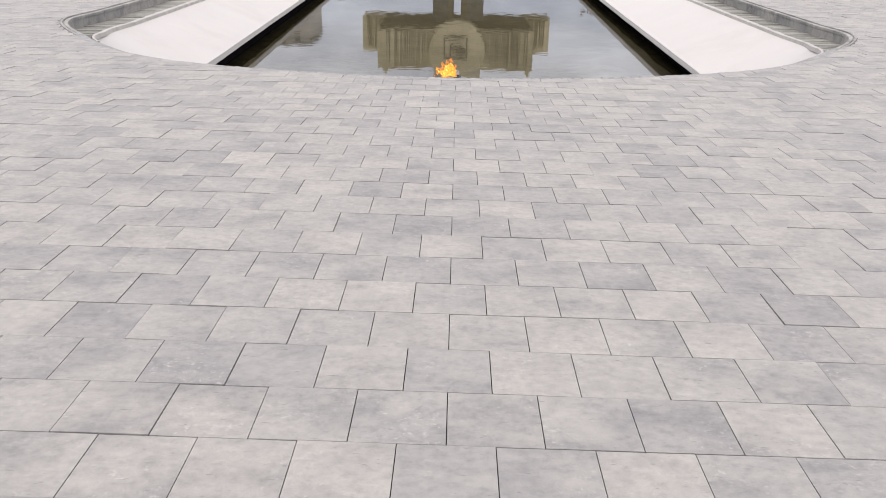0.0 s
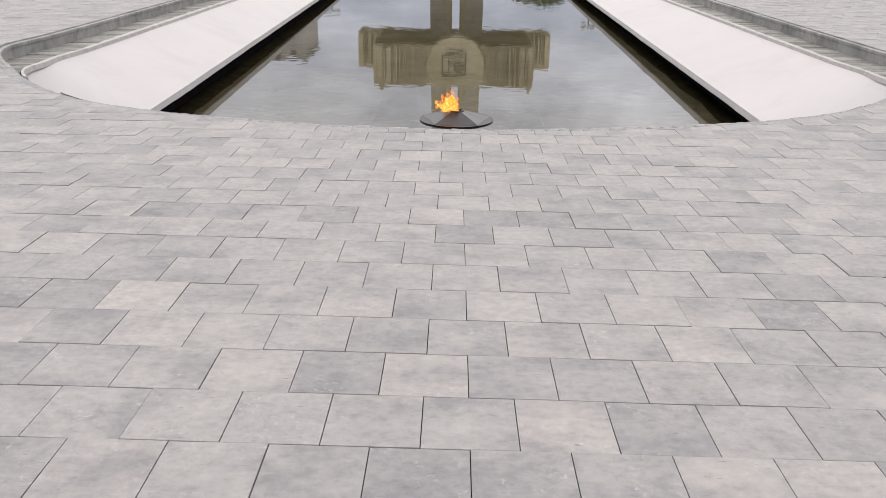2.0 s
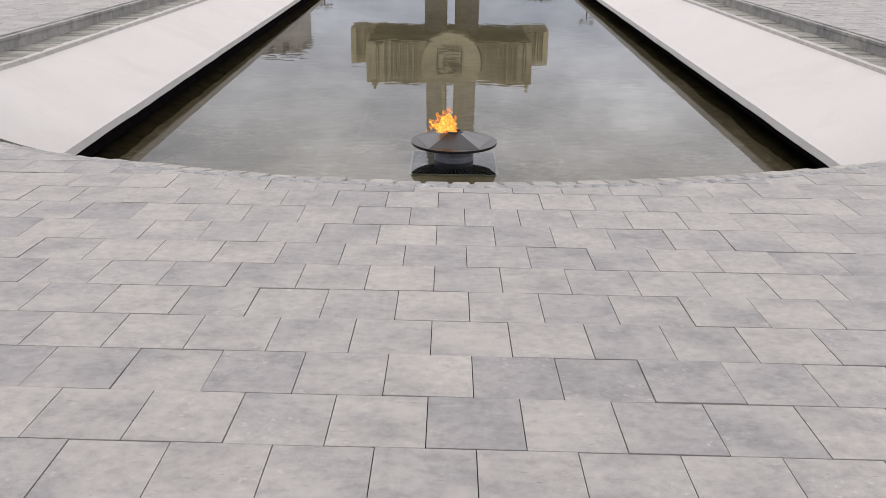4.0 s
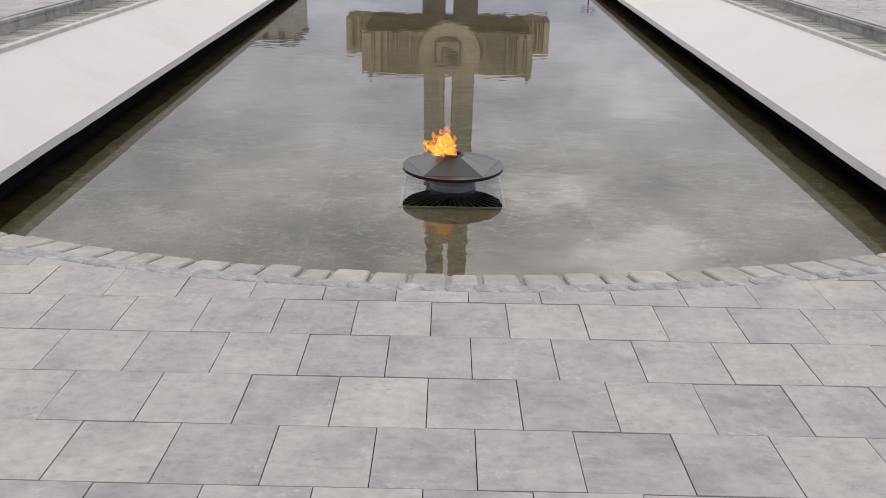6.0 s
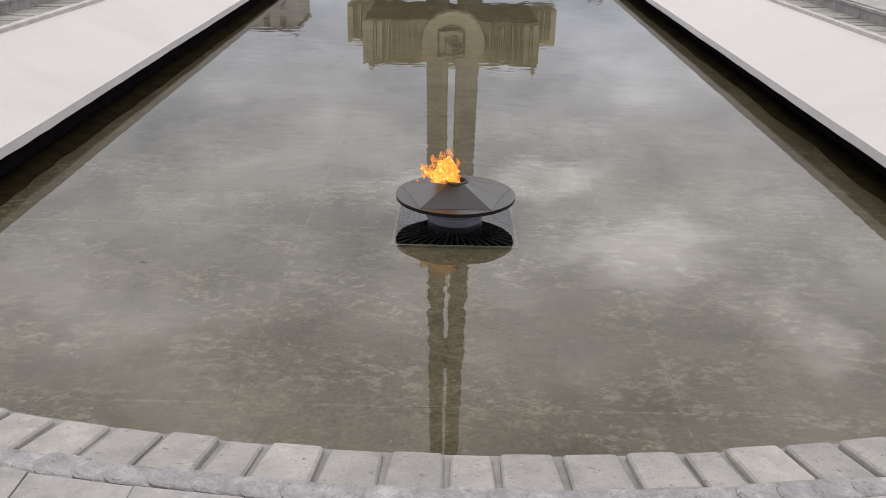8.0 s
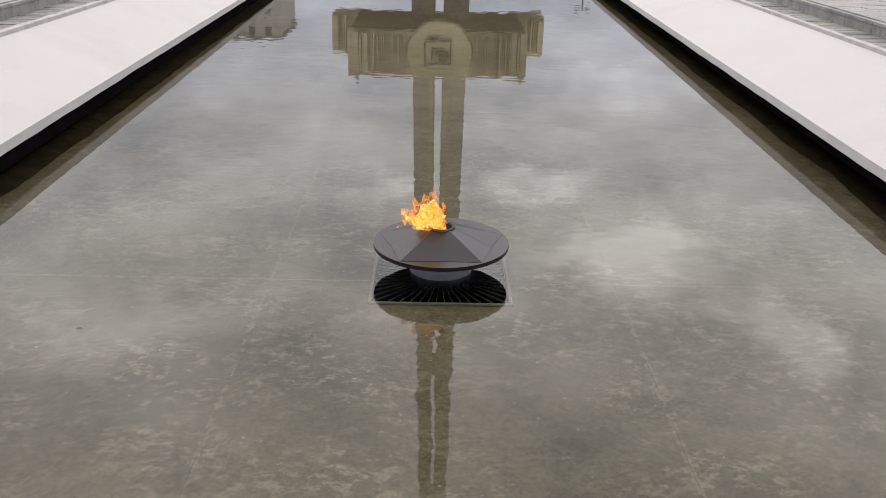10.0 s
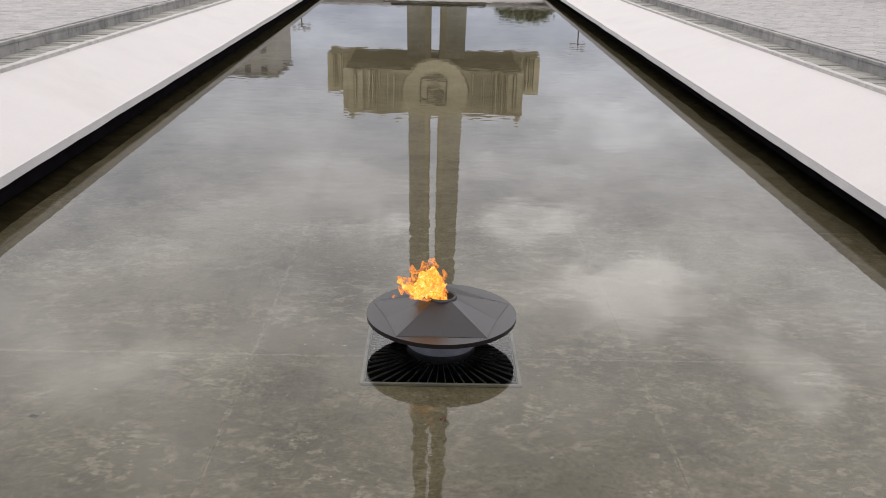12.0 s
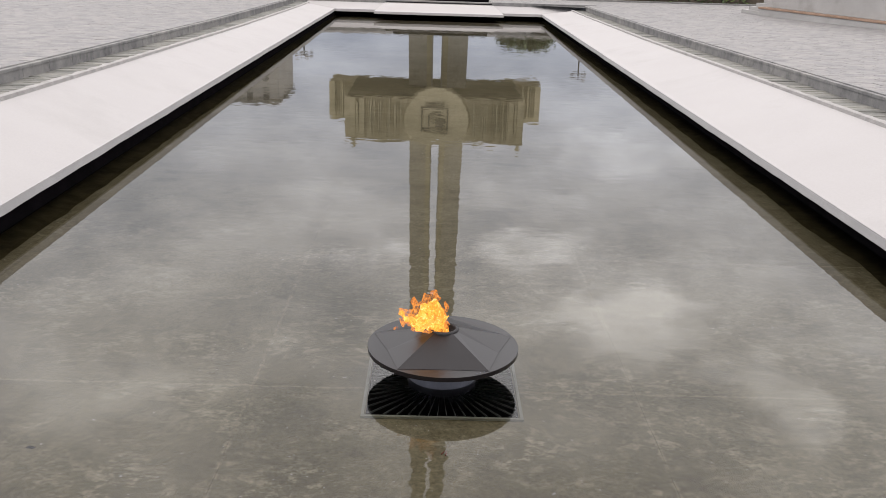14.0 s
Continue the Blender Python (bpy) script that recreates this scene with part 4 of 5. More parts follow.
def build_litter():
    """A sunken leaf and a red twig on the pool floor, and pale crumbs."""
    bm = bmesh.new()
    vs = [bm.verts.new((0.05 * math.cos(a) * (1.0 if abs(math.cos(a)) < 0.9 else 1.15), 0.028 * math.sin(a), 0.006 * math.cos(3 * a))) for a in [6.283 * k / 12 for k in range(12)]]
    c = bm.verts.new((0, 0, 0.008))
    for k in range(12):
        bm.faces.new((vs[k], vs[(k + 1) % 12], c))
    leaf = mesh_ob("fallen_leaf", bm, MAT_HUB)
    leaf.location = (-2.6, 8.08, FLOOR_Z + 0.005)
    leaf.scale = (0.6, 0.6, 0.6)
    tagged(leaf, "small dark rotting leaf on the pool floor", "leaf")
    bm = bmesh.new()
    for k in range(2):
        m = Matrix.Translation((0.018 * k, -0.012 * k, 0)) @ Matrix.Rotation(radians(60 + 25 * k), 4, "Z") @ Matrix.Rotation(radians(90), 4, "Y")
        bmesh.ops.create_cone(bm, cap_ends=True, segments=6, radius1=0.004, radius2=0.003, depth=0.045, matrix=m)
    twig = mesh_ob("twig", bm, MAT_RED)
    twig.location = (-0.014, 8.12, FLOOR_Z + 0.012)
    tagged(twig, "tiny red twig on the pool floor by the grate", "twig")
    rng = random.Random(41)
    vs, fs = [], []
    for k in range(800):
        x, y, r = rng.uniform(-4.6, 4.6), 3.5 + 16 * rng.random() ** 1.3, rng.uniform(0.002, 0.007)
        if math.hypot(x, y - TORCH.y) > 5.6 and y < TORCH.y:
            continue
        o = len(vs)
        a = rng.uniform(0, 6.283)
        for q in range(4):
            vs.append((x + r * math.cos(a + 1.57 * q) * (1 + 0.5 * (q % 2)), y + r * math.sin(a + 1.57 * q), FLOOR_Z + 0.004))
        vs.append((x, y, FLOOR_Z + 0.004 + r * 0.6))
        fs += [(o + q, o + (q + 1) % 4, o + 4) for q in range(4)]
    crumbs = data_ob("grit", vs, fs, MAT_CRUMB)
    tagged(crumbs, "scattered pale grit lying on the pool floor", "grit", kind="stuff")


MAT_RED = rough_material("twig_red", [(0.3, (0.45, 0.10, 0.08)), (0.7, (0.55, 0.16, 0.12))], 30.0)
MAT_CRUMB = rough_material("pale_grit", [(0.3, (0.80, 0.78, 0.72)), (0.7, (0.92, 0.90, 0.86))], 30.0)
build_litter()


def flame_material(name, stops, strength, dens_stops, scale):
    m = bpy.data.materials.new(name)
    m.use_nodes = True
    nt = m.node_tree
    nt.nodes.clear()
    N, L = nt.nodes.new, nt.links.new
    out, mix, clear, em = N("ShaderNodeOutputMaterial"), N("ShaderNodeMixShader"), N("ShaderNodeBsdfTransparent"), N("ShaderNodeEmission")
    pos = world_pos(nt)
    n = noise_node(nt, pos, scale, 7.0, 0.6)
    n.inputs["Distortion"].default_value = 1.6
    col = ramp_node(nt, n.outputs[0], stops)
    L(col.outputs[0], em.inputs["Color"])
    em.inputs["Strength"].default_value = strength
    dens = ramp_node(nt, n.outputs[0], [(p, (v, v, v)) for p, v in dens_stops])
    L(dens.outputs[0], mix.inputs[0])
    L(clear.outputs[0], mix.inputs[1])
    L(em.outputs[0], mix.inputs[2])
    L(mix.outputs[0], out.inputs["Surface"])
    return m


def build_flame():
    root = tagged(empty("flame"), "ragged orange gas flame blown sideways over the burner", "flame")
    base = Vector((TORCH.x - 0.02, TORCH.y - 0.02, -1.31))
    root.location = base
    # lumps of the body: across, up, radius, stretch
    lumps = [(0.02, -0.01, 0.045, 1.0), (-0.02, 0.05, 0.065, 1.0), (-0.07, 0.09, 0.085, 0.95), (-0.13, 0.10, 0.080, 0.9), (-0.03, 0.12, 0.065, 1.2), (-0.18, 0.10, 0.055, 0.9),
             (-0.11, 0.17, 0.060, 1.2), (-0.05, 0.19, 0.045, 1.4), (-0.15, 0.04, 0.040, 0.9), (-0.22, 0.12, 0.045, 0.9), (-0.26, 0.15, 0.030, 0.9)]
    wisps = lumps + [(-0.17, 0.18, 0.045, 1.2), (-0.22, 0.13, 0.040, 0.8), (-0.19, 0.235, 0.022, 1.6), (-0.09, 0.26, 0.030, 1.6), (-0.04, 0.30, 0.022, 1.9), (-0.27, 0.09, 0.022, 0.7),
                     (-0.32, 0.05, 0.016, 0.8), (-0.20, 0.01, 0.020, 1.0), (0.04, 0.21, 0.020, 1.6)]
    core = flame_material("gas_flame_core", [(0.34, (1.0, 0.26, 0.015)), (0.46, (1.0, 0.38, 0.035)), (0.58, (1.0, 0.55, 0.11)), (0.68, (1.0, 0.74, 0.34))], 1.8, [(0.36, 0.10), (0.52, 0.85)], 21.0)
    edge = flame_material("gas_flame_edge", [(0.36, (0.80, 0.13, 0.010)), (0.50, (1.0, 0.26, 0.03)), (0.64, (1.0, 0.42, 0.09))], 1.5, [(0.44, 0.0), (0.50, 0.30), (0.62, 0.62)], 26.0)
    for name, shape, grow, mat, seed in (("core", lumps, 0.86, core, 3), ("outer_flame", wisps, 1.08, edge, 9)):
        rng = random.Random(seed)
        bm = bmesh.new()
        for dx, dz, r, st in shape:
            r *= grow
            m = Matrix.Translation((dx, rng.uniform(-0.02, 0.02), dz)) @ Matrix.Diagonal((r, r * 0.8, r * st, 1))
            bmesh.ops.create_icosphere(bm, subdivisions=3, radius=1.0, matrix=m)
        for v in bm.verts:
            q = v.co + Vector((seed, 0.0, 0.0))
            v.co += noise.noise_vector(q * 11.0) * 0.035 + noise.noise_vector(q * 28.0) * 0.024 + noise.noise_vector(q * 70.0) * 0.009
        ob = part(name, bm, mat, root, "", True)
        fuse = ob.modifiers.new("fuse", "REMESH")
        fuse.mode, fuse.voxel_size, fuse.use_smooth_shade = "VOXEL", 0.006, True
    return root


build_flame()


# ---- the stele beyond the pool ----
def taper_box(bm, x0, x1, y0, y1, z0, u0, u1, v0, v1, z1):
    a = [bm.verts.new(p) for p in ((x0, y0, z0), (x1, y0, z0), (x1, y1, z0), (x0, y1, z0))]
    b = [bm.verts.new(p) for p in ((u0, v0, z1), (u1, v0, z1), (u1, v1, z1), (u0, v1, z1))]
    bm.faces.new(a[::-1])
    bm.faces.new(b)
    for k in range(4):
        j = (k + 1) % 4
        bm.faces.new((a[k], a[j], b[j], b[k]))


MAT_PYLON = rough_material("pylon_concrete", [(0.3, (0.25, 0.235, 0.19)), (0.7, (0.37, 0.345, 0.285))], 0.5, fine=6.0, stain=(0.17, 0.157, 0.12), stain_scale=0.6)
MAT_SOFFIT_SHADE = rough_material("soffit_shade_brown", [(0.3, (0.10, 0.082, 0.035)), (0.7, (0.17, 0.145, 0.07))], 0.6, fine=6.0)
MAT_GROOVE_SHADE = metal_material("groove_shade_brown", (0.10, 0.085, 0.055), 0.6, (0.13, 0.12, 0.09))


def build_stele():
    root = tagged(empty("stele"), "tall twin-pylon concrete stele with a raised relief frieze", "monument")
    root.location = (0, 65, -1.0)

    def put(name, bm, label="", mat=None):
        bmesh.ops.translate(bm, verts=bm.verts, vec=(0, -65, 0.84))
        return part(name, bm, mat or MAT_STELE, root, label)
    for x0, x1, u0, u1 in ((-1.98, -0.33, -0.95, -0.05), (0.26, 2.02, 0.14, 1.08)):
        bm = bmesh.new()
        taper_box(bm, x0, x1, 64.0, 66.4, -1.0, u0, u1, 64.4, 65.6, 47.0)
        put("pylon", bm, "tapering grey concrete pylon", MAT_PYLON)
        bm = bmesh.new()
        s = 1 if x0 > 0 else -1
        xi, ui = (x0, u0) if s > 0 else (x1, u1)
        taper_box(bm, *sorted((xi + 0.10 * s, xi + 0.42 * s)), 63.9, 64.2, -1.0, *sorted((ui + 0.06 * s, ui + 0.22 * s)), 64.32, 64.5, 46.5)
        put("pilaster", bm)
    for z0, z1 in ((19.7, 21.4), (30.3, 32.3), (43.0, 46.0)):
        bm = bmesh.new()
        box(bm, -0.36, 0.3, 64.7, 65.8, z0, z1)
        put("connector", bm, "", MAT_PYLON)
    F0, F1, Z0, Z1 = 60.0, 68.5, 4.5, 7.32
    bm = bmesh.new()
    box(bm, -5.75, 5.5, F0, F1, Z0, Z1)
    put("frieze_body", bm, "deep concrete frieze box")
    # Underside panel in darker brown, painting the shade below the frieze.
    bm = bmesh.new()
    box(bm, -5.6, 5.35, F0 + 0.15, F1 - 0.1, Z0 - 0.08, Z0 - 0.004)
    put("soffit", bm, "frieze soffit with its shade painted dark brown", MAT_SOFFIT_SHADE)
    for s in (-1, 1):
        end = 7.33 if s > 0 else 7.56
        bm = bmesh.new()
        box(bm, *sorted((s * 4.95, s * end)), 67.5, 70.5, Z0 + 0.12, Z1 - 0.02)
        put("frieze_wing", bm, "recessed wing of the frieze")
        rng = random.Random(21 + s)
        x = 5.5
        while x < end - 0.5:
            w = rng.uniform(0.03, 0.13)
            bm = bmesh.new()
            box(bm, *sorted((s * x, s * (x + w))), 67.5 - rng.uniform(0.08, 0.4), 67.52, Z0 + rng.uniform(0.05, 0.5), Z1 - 0.05 - rng.uniform(0, 0.5))
            put("relief_rib", bm)
            x += w + rng.uniform(0.04, 0.12)
        bm = bmesh.new()
        box(bm, *sorted((s * (end - 0.42), s * (end - 0.02))), 67.2, 67.52, Z0 + 0.2, Z1 - 0.35)
        put("relief_figure", bm)
        x = 2.2
        while x < 4.45:
            w = rng.uniform(0.03, 0.10)
            bm = bmesh.new()
            d0, lo, hi = rng.uniform(0.1, 0.5), Z0 + rng.uniform(0.02, 0.5), Z1 - rng.uniform(0.05, 0.5)
            cut = rng.uniform(lo + 0.6, hi - 0.4)
            box(bm, *sorted((s * x, s * (x + w))), F0 - d0, F0 + 0.01, lo, cut)
            box(bm, *sorted((s * (x + 0.012), s * (x + w + 0.012))), F0 - d0 * rng.uniform(0.4, 1.2), F0 + 0.01, cut + 0.03, hi)
            put("relief_rib", bm)
            x += w + rng.uniform(0.03, 0.10)
        for x0, x1, d0, lo, hi in ((4.5, 4.86, 0.22, 0.1, 0.25), (4.9, 5.02, 0.34, 0.3, 0.6), (5.06, 5.42, 0.18, 0.05, 0.4)):
            bm = bmesh.new()
            box(bm, *sorted((s * x0, s * x1)), F0 - d0, F0 + 0.01, Z0 + lo, Z1 - hi, 0.03)
            put("relief_figure", bm)
        bm = bmesh.new()
        box(bm, *sorted((s * 5.0, s * 5.4)), F0 - 0.1, F0 + 0.3, Z1 - 0.02, Z1 + 0.16)
        box(bm, *sorted((s * 5.1, s * 5.28)), F0 - 0.05, F0 + 0.2, Z1 + 0.1, Z1 + 0.42)
        put("finial", bm)
        bm = bmesh.new()
        box(bm, *sorted((s * 2.3, s * 5.0)), F0 - 0.1, F0 + 0.02, Z1 - 0.10, Z1 + 0.03)
        put("cornice", bm)
    bm = bmesh.new()
    bmesh.ops.create_cone(bm, cap_ends=True, segments=48, radius1=2.12, radius2=2.0, depth=0.3, matrix=Matrix.Translation((0.02, F0 - 0.14, 5.85)) @ Matrix.Rotation(radians(90), 4, "X"))
    cut = bmesh.ops.bisect_plane(bm, geom=list(bm.verts) + list(bm.edges) + list(bm.faces), plane_co=(0, 0, Z1 + 0.01), plane_no=(0, 0, 1), clear_outer=True)
    bmesh.ops.holes_fill(bm, edges=[g for g in cut["geom_cut"] if isinstance(g, bmesh.types.BMEdge)])
    put("boss", bm, "round concrete boss of the relief")
    # Frame and emblem carry the relief's groove shadows as a dark colour.
    for x0, x1, z0, z1 in ((-0.95, 0.75, 5.02, 5.12), (-0.95, 0.75, 6.45, 6.56), (-0.95, -0.86, 5.12, 6.45), (0.66, 0.75, 5.12, 6.45)):
        bm = bmesh.new()
        box(bm, x0, x1, F0 - 0.40, F0 - 0.28, z0, z1)
        put("emblem_frame", bm, "emblem frame painted dark as shadow grooves", MAT_GROOVE_SHADE)
    bm = bmesh.new()
    bmesh.ops.create_cone(bm, cap_ends=True, segments=20, radius1=0.36, radius2=0.3, depth=0.14, matrix=Matrix.Translation((0.26, F0 - 0.33, 6.0)) @ Matrix.Rotation(radians(90), 4, "X"))
    for x0, x1, z0, z1 in ((-0.5, -0.42, 5.5, 6.3), (-0.42, 0.3, 5.46, 5.54), (-0.42, 0.05, 5.72, 5.8), (-0.3, -0.05, 5.95, 6.02), (-0.7, 0.5, 4.82, 4.88), (-0.6, -0.1, 4.92, 4.96)):
        box(bm, x0, x1, F0 - 0.38, F0 - 0.28, z0, z1)
    put("emblem", bm, "relief emblem painted dark as shadow grooves", MAT_GROOVE_SHADE)
    return root


build_stele()


def build_platform():
    root = tagged(empty("stele_platform"), "broad pale concrete steps at the foot of the stele", "steps")
    root.location = (0, 58, -1.05)
    for k in range(6):
        bm = bmesh.new()
        box(bm, -16 + 0.45 * k, 16 - 0.45 * k, -6.0 + 0.45 * k, 16 - 0.45 * k, 0.175 * k, 0.175 * (k + 1) - 0.002 * (k % 2))
        part("step", bm, MAT_STEP, root)
    return root


build_platform()


# ---- stone plinth, hedge, tree, lamps and building round the plaza ----
def build_plinth():
    root = tagged(empty("sculpture_plinth"), "large stepped grey stone plinth with a brown moulding", "plinth")
    root.location = (13.08, 41.54, -0.95)
    root.rotation_euler = (0, 0, radians(13.9))
    for name, x0, y0, x1, y1, z0, z1, mat in (
            ("base_course", 0.0, -16.0, 7.0, 0.0, 0.0, 0.28, MAT_STEP), ("moulding", -0.03, -16.03, 7.03, 0.03, 0.282, 0.36, MAT_BROWN),
            ("die", 0.22, -15.8, 6.8, -0.25, 0.362, 2.1, MAT_STEP), ("cap", 0.1, -15.9, 6.9, -0.1, 2.102, 2.3, MAT_STEP)):
        bm = bmesh.new()
        box(bm, x0, x1, y0, y1, z0, z1, 0.015)
        part(name, bm, mat, root)
    for k in range(4):
        bm = bmesh.new()
        box(bm, 0.30 + 0.16 * k, 6.0, 0.04 + 0.01 * k, 1.75 - 0.28 * k, 0.15 * k, 0.15 * (k + 1) - 0.003, 0.01)
        part("step", bm, MAT_STEP, root, "worn pale stone step")
    return root


MAT_BROWN = rough_material("moulding_brown_stone", [(0.3, (0.20, 0.13, 0.09)), (0.7, (0.28, 0.19, 0.14))], 2.0)
build_plinth()


def leaf_material():
    m, nt, b = material("leaf_green")
    rnd = nt.nodes.new("ShaderNodeNewGeometry").outputs["Random Per Island"]
    c = ramp_node(nt, rnd, [(0.0, (0.02, 0.035, 0.012)), (0.6, (0.045, 0.075, 0.02)), (1.0, (0.08, 0.11, 0.03))])
    nt.links.new(c.outputs[0], b.inputs["Base Color"])
    b.inputs["Roughness"].default_value = 0.6
    return m


MAT_LEAF = leaf_material()
MAT_BARK = rough_material("bark", [(0.3, (0.05, 0.04, 0.03)), (0.7, (0.10, 0.08, 0.06))], 5.0)


def leaves(name, count, place, size, parent, seed):
    rng = random.Random(seed)
    vs, fs = [], []
    for k in range(count):
        c = place(rng)
        a, t, s = rng.uniform(0, 6.283), rng.uniform(-0.9, 0.9), size * rng.uniform(0.6, 1.4)
        u = Vector((math.cos(a), math.sin(a), t)).normalized() * s
        w = Vector((-math.sin(a), math.cos(a), rng.uniform(-0.6, 0.6))).normalized() * s * 0.6
        o = len(vs)
        vs += [tuple(c - u), tuple(c + w), tuple(c + u), tuple(c - w)]
        fs.append((o, o + 1, o + 2, o + 3))
    return data_ob(name, vs, fs, MAT_LEAF, parent)


def build_hedge():
    root = tagged(empty("hedge"), "dark clipped hedge along the far side of the plaza", "hedge")
    root.location = (18, 51, -1.0)

    def place(rng):
        x, y, z = rng.uniform(-11, 14), rng.uniform(-0.8, 0.9), rng.uniform(0.02, 1.7)
        return Vector((x, y + 0.25 * math.sin(x * 2.1), z * (0.85 + 0.15 * math.sin(x * 1.3 + 2))))
    leaves("foliage", 9000, place, 0.11, root, 4)
    bm = bmesh.new()
    box(bm, -11, 14, -0.45, 0.45, 0.0, 1.2)
    part("stems", bm, MAT_BARK, root, "dense dark twigs inside the hedge")
    bm = bmesh.new()
    box(bm, -12, 15, -1.6, -1.35, -0.02, 0.10, 0.01)
    kerb = part("bed_kerb", bm, MAT_COPING, root, "low grey kerb of the planting bed")
    return root


build_hedge()


def build_tree(x, y, z, height, spread, seed):
    root = tagged(empty("tree"), "leafy green broadleaf tree standing beyond the plaza", "tree", group="far trees")
    root.location = (x, y, z)
    rng = random.Random(seed)
    bm = bmesh.new()
    limbs = [(Vector((0, 0, 0)), Vector((0.1, 0, height * 0.45)), 0.28, 0.18)]
    tips = []
    for k in range(8):
        a = 6.283 * k / 8 + rng.uniform(-0.3, 0.3)
        tip = Vector((math.cos(a) * spread * rng.uniform(0.35, 0.7), math.sin(a) * spread * rng.uniform(0.35, 0.7), height * rng.uniform(0.5, 0.88)))
        limbs.append((Vector((0.1, 0, height * rng.uniform(0.28, 0.45))), tip, 0.12, 0.04))
        tips.append(tip)
    tips.append(Vector((0, 0, height * 0.86)))
    for a, b, r0, r1 in limbs:
        d = b - a
        m = Matrix.Translation((a + b) / 2) @ d.to_track_quat("Z", "Y").to_matrix().to_4x4()
        bmesh.ops.create_cone(bm, cap_ends=True, segments=8, radius1=r0, radius2=r1, depth=d.length, matrix=m)
    part("trunk", bm, MAT_BARK, root, "brown trunk with spreading limbs")

    def place(r):
        t = r.choice(tips)
        v = Vector((r.gauss(0, 1), r.gauss(0, 1), r.gauss(0, 0.8)))
        return t + v * spread * 0.22
    leaves("crown", 7000, place, 0.24, root, seed + 1)
    return root


for tx, ty, hgt, spr, sd in ((9.6, 116, 7.7, 2.3, 31), (11.6, 118, 8.5, 2.6, 32), (13.6, 120, 7.9, 2.3, 33)):
    build_tree(tx, ty, -1.0, hgt, spr, sd)


def build_lamp(x, y, height):
    root = tagged(empty("street_lamp"), "slender dark lamp post with a cluster of heads", "lamp", group="plaza lamps")
    root.location = (x, y, -1.0)
    bm = bmesh.new()
    lathe(bm, [(0.16, 0), (0.16, 0.5), (0.09, 0.6), (0.06, height)], 12)
    part("pole", bm, MAT_HUB, root)
    for k in range(4):
        a = math.pi * k / 2 + 0.5
        c, s = math.cos(a), math.sin(a)
        bm = bmesh.new()
        m = Matrix.Translation((c * 0.35, s * 0.35, height - 0.1)) @ Matrix.Rotation(a, 4, "Z") @ Matrix.Rotation(radians(80), 4, "Y")
        bmesh.ops.create_cone(bm, cap_ends=True, segments=8, radius1=0.035, radius2=0.035, depth=0.75, matrix=m)
        arm = part("arm", bm, MAT_HUB, root)
        bm = bmesh.new()
        bmesh.ops.create_uvsphere(bm, u_segments=12, v_segments=8, radius=0.2, matrix=Matrix.Translation((c * 0.72, s * 0.72, height - 0.02)))
        part("lamp_head", bm, MAT_STEP, arm, "pale lamp head", True)
    return root


build_lamp(-12.5, 90.0, 6.4)
build_lamp(13.4, 90.0, 7.6)


def build_house():
    root = tagged(empty("apartment_building"), "grey multi-storey apartment block beyond the plaza", "building")
    root.location = (-23.5, 140, -1.0)
    bm = bmesh.new()
    box(bm, -30, 0, 0, 14, 0, 19.0)
    part("wall", bm, MAT_HOUSE, root)
    bm = bmesh.new()
    box(bm, -30.3, 0.3, -0.3, 14.3, 19.0, 19.5)
    part("roof", bm, MAT_COPING, root)
    for f in range(6):
        for c in range(12):
            bm = bmesh.new()
            x = -1.9 - 2.45 * c
            box(bm, x - 0.45, x + 0.45, -0.06, 0.05, 1.7 + 3.2 * f, 3.1 + 3.2 * f)
            window = part("window", bm, MAT_PANE, root, "dull window pane")
            bm = bmesh.new()
            box(bm, x - 0.52, x + 0.52, -0.14, -0.0, 1.6 + 3.2 * f, 1.69 + 3.2 * f)
            part("sill", bm, MAT_COPING, window)
    return root


MAT_HOUSE = rough_material("house_render", [(0.3, (0.25, 0.24, 0.225)), (0.7, (0.33, 0.315, 0.29))], 0.3, fine=4.0)
MAT_PANE = metal_material("window_glass_dull", (0.07, 0.07, 0.07), 0.7, (0.17, 0.165, 0.16))
build_house()



# ---- paving ----
def clip_poly(poly, nx, ny, d):
    """Keep the side where nx*x + ny*y <= d."""
    out = []
    for k in range(len(poly)):
        a, b = poly[k], poly[(k + 1) % len(poly)]
        fa, fb = nx * a[0] + ny * a[1] - d, nx * b[0] + ny * b[1] - d
        if fa <= 0:
            out.append(a)
        if fa * fb < 0:
            t = fa / (fa - fb)
            out.append((a[0] + (b[0] - a[0]) * t, a[1] + (b[1] - a[1]) * t))
    return out


def rim_radius(x, y):
    a = abs(math.degrees(math.atan2(TORCH.y - y, abs(x))))
    return EDGE_R + side_grow(a)


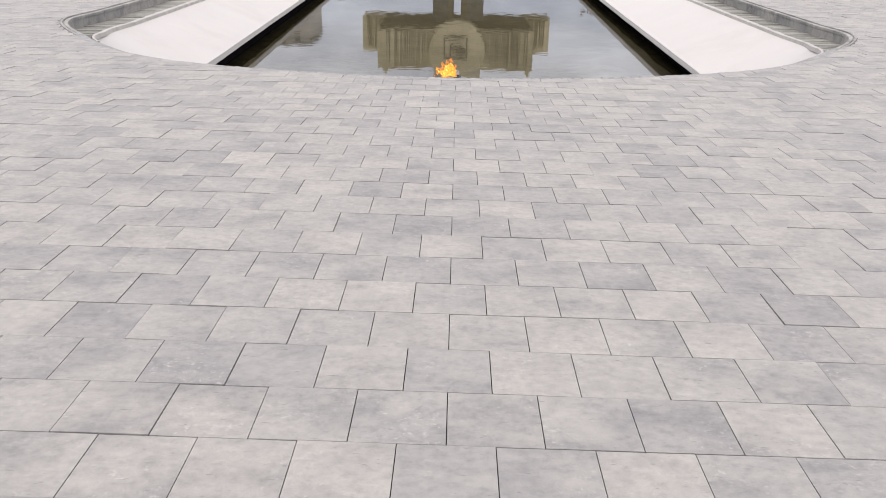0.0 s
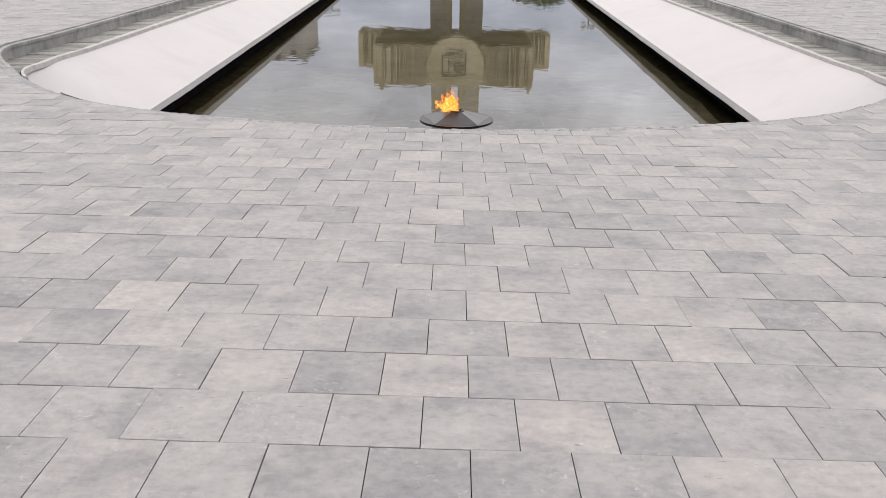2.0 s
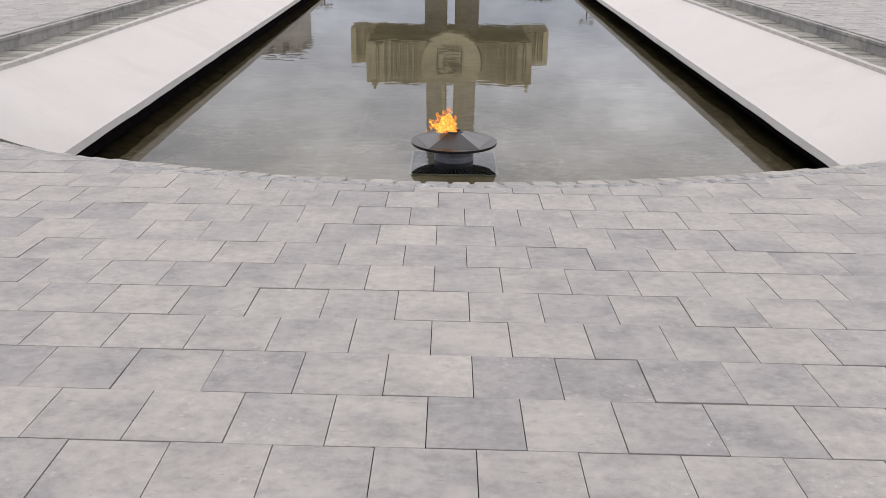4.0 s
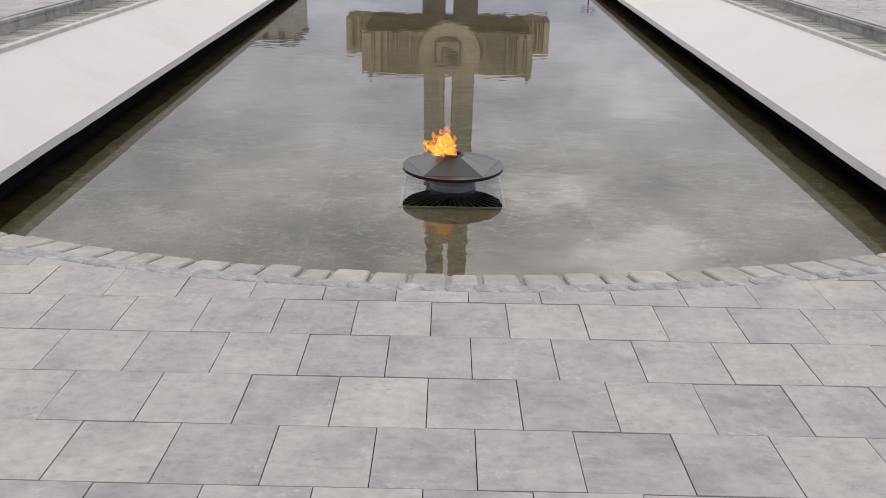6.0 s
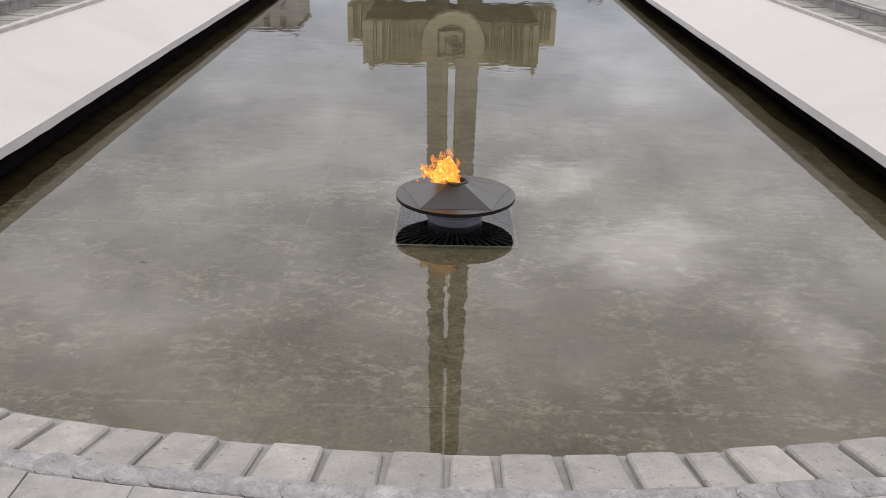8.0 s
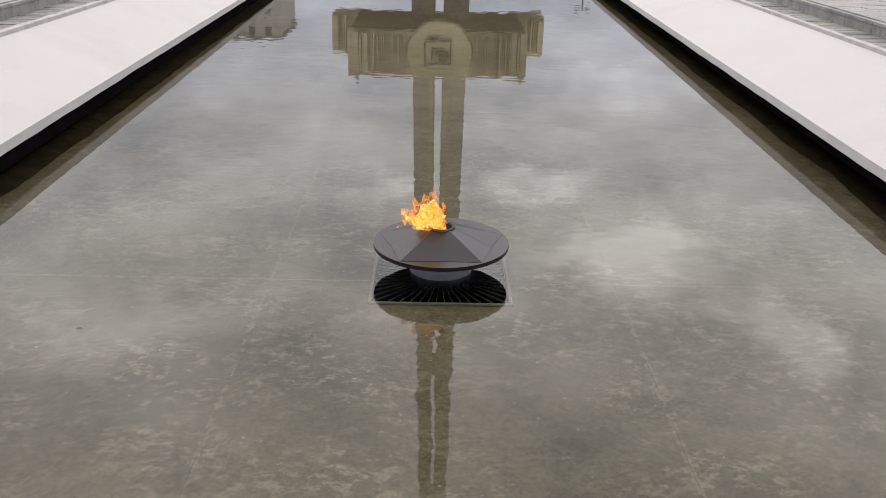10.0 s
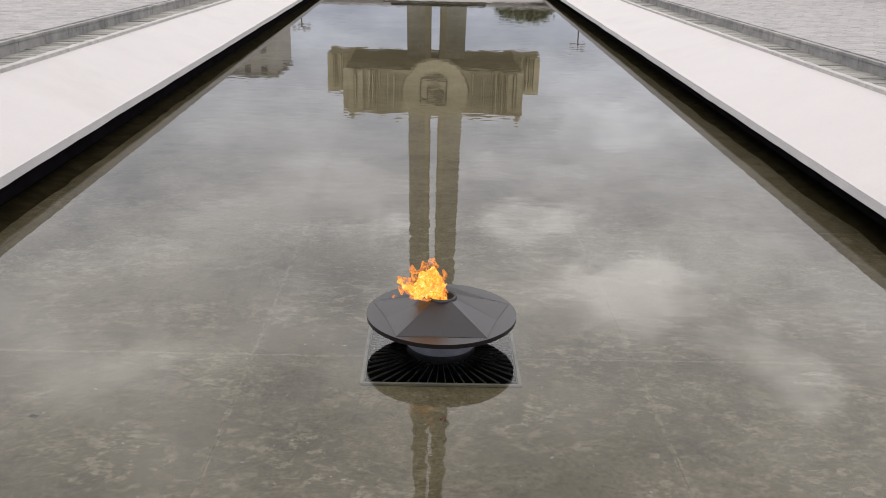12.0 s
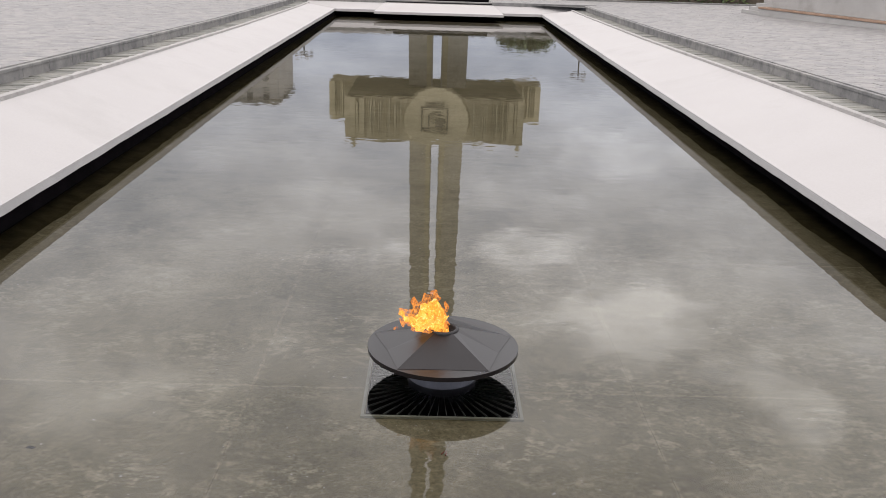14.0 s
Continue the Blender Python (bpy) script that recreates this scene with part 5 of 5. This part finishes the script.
def tile_outline(i, k):
    """The plan outline of one paver, cut at the pool's rim; empty where the pool is."""
    off = 0.5 if k % 2 else 0.0
    gap, gap_y = 0.0014, 0.0018
    x0, x1 = TILE_X + (i + off) * TILE_W + gap, TILE_X + (i + off + 1) * TILE_W - gap
    y0, y1 = TILE_Y + (k - 1) * TILE_D + gap_y, TILE_Y + k * TILE_D - gap_y
    poly = [(x0, y0), (x1, y0), (x1, y1), (x0, y1)]
    cx, cy = (x0 + x1) / 2, (y0 + y1) / 2
    if cy < TORCH.y + 0.2:
        dx, dy = cx - TORCH.x, cy - TORCH.y
        r = math.hypot(dx, dy)
        rr = rim_radius(cx, cy) + 0.02 + 0.05 * (rim_radius(cx, cy) - EDGE_R)
        if r < rr - 0.45:
            return []
        if r < rr + 0.45:
            poly = clip_poly(poly, -dx / r, -dy / r, -(rr + (dx * TORCH.x + dy * TORCH.y) / r))
    elif cy < 45.3:
        s = 1 if cx > 0 else -1
        lim = EDGE_R + 0.50 + 0.045
        if abs(cx) < lim - 0.3:
            return []
        poly = clip_poly(poly, -s, 0, -lim)
    if len(poly) >= 3:
        area = abs(sum(poly[k][0] * poly[(k + 1) % len(poly)][1] - poly[(k + 1) % len(poly)][0] * poly[k][1] for k in range(len(poly)))) / 2
        if area > 0.0006:
            return poly
    return []


def build_paving():
    root = tagged(empty("pavement"), "plaza of square grey concrete pavers in running bond", "pavement", kind="structure")
    # pavers nearest the pool's front, one by one
    verts, faces = [], []
    rng = random.Random(8)
    for k in range(-26, 151):
        y = TILE_Y + (k - 0.5) * TILE_D
        reach = 46 if y < 3.5 else 52
        for i in range(-reach, reach):
            poly = tile_outline(i, k)
            if not poly:
                continue
            lift = rng.gauss(0, 0.0012)
            tx, ty = rng.gauss(0, 0.004), rng.gauss(0, 0.004)
            cx, cy = sum(p[0] for p in poly) / len(poly), sum(p[1] for p in poly) / len(poly)

            def z_of(x, yy):
                return ground_z(x, yy) + tx * (x - cx) + ty * (yy - cy)
            near = -8 <= k <= 10 and -8 <= i <= 7
            if near:
                vs, fs = slab_block([(x - cx, yy - cy) for x, yy in poly], lambda a, b: z_of(a + cx, b + cy), lift, 0.06, 0.0010)
                ob = data_ob("paver", vs, fs, MAT_PAVER, root)
                ob.location = (cx, cy, 0)
            else:
                vs, fs = slab_block(poly, z_of, lift, 0.06, 0.0010)
                o = len(verts)
                verts += vs
                faces += [tuple(q + o for q in f) for f in fs]
    field = data_ob("paver_field", verts, faces, MAT_PAVER_FAR, root)
    field["kind"] = "stuff"
    return root


build_paving()
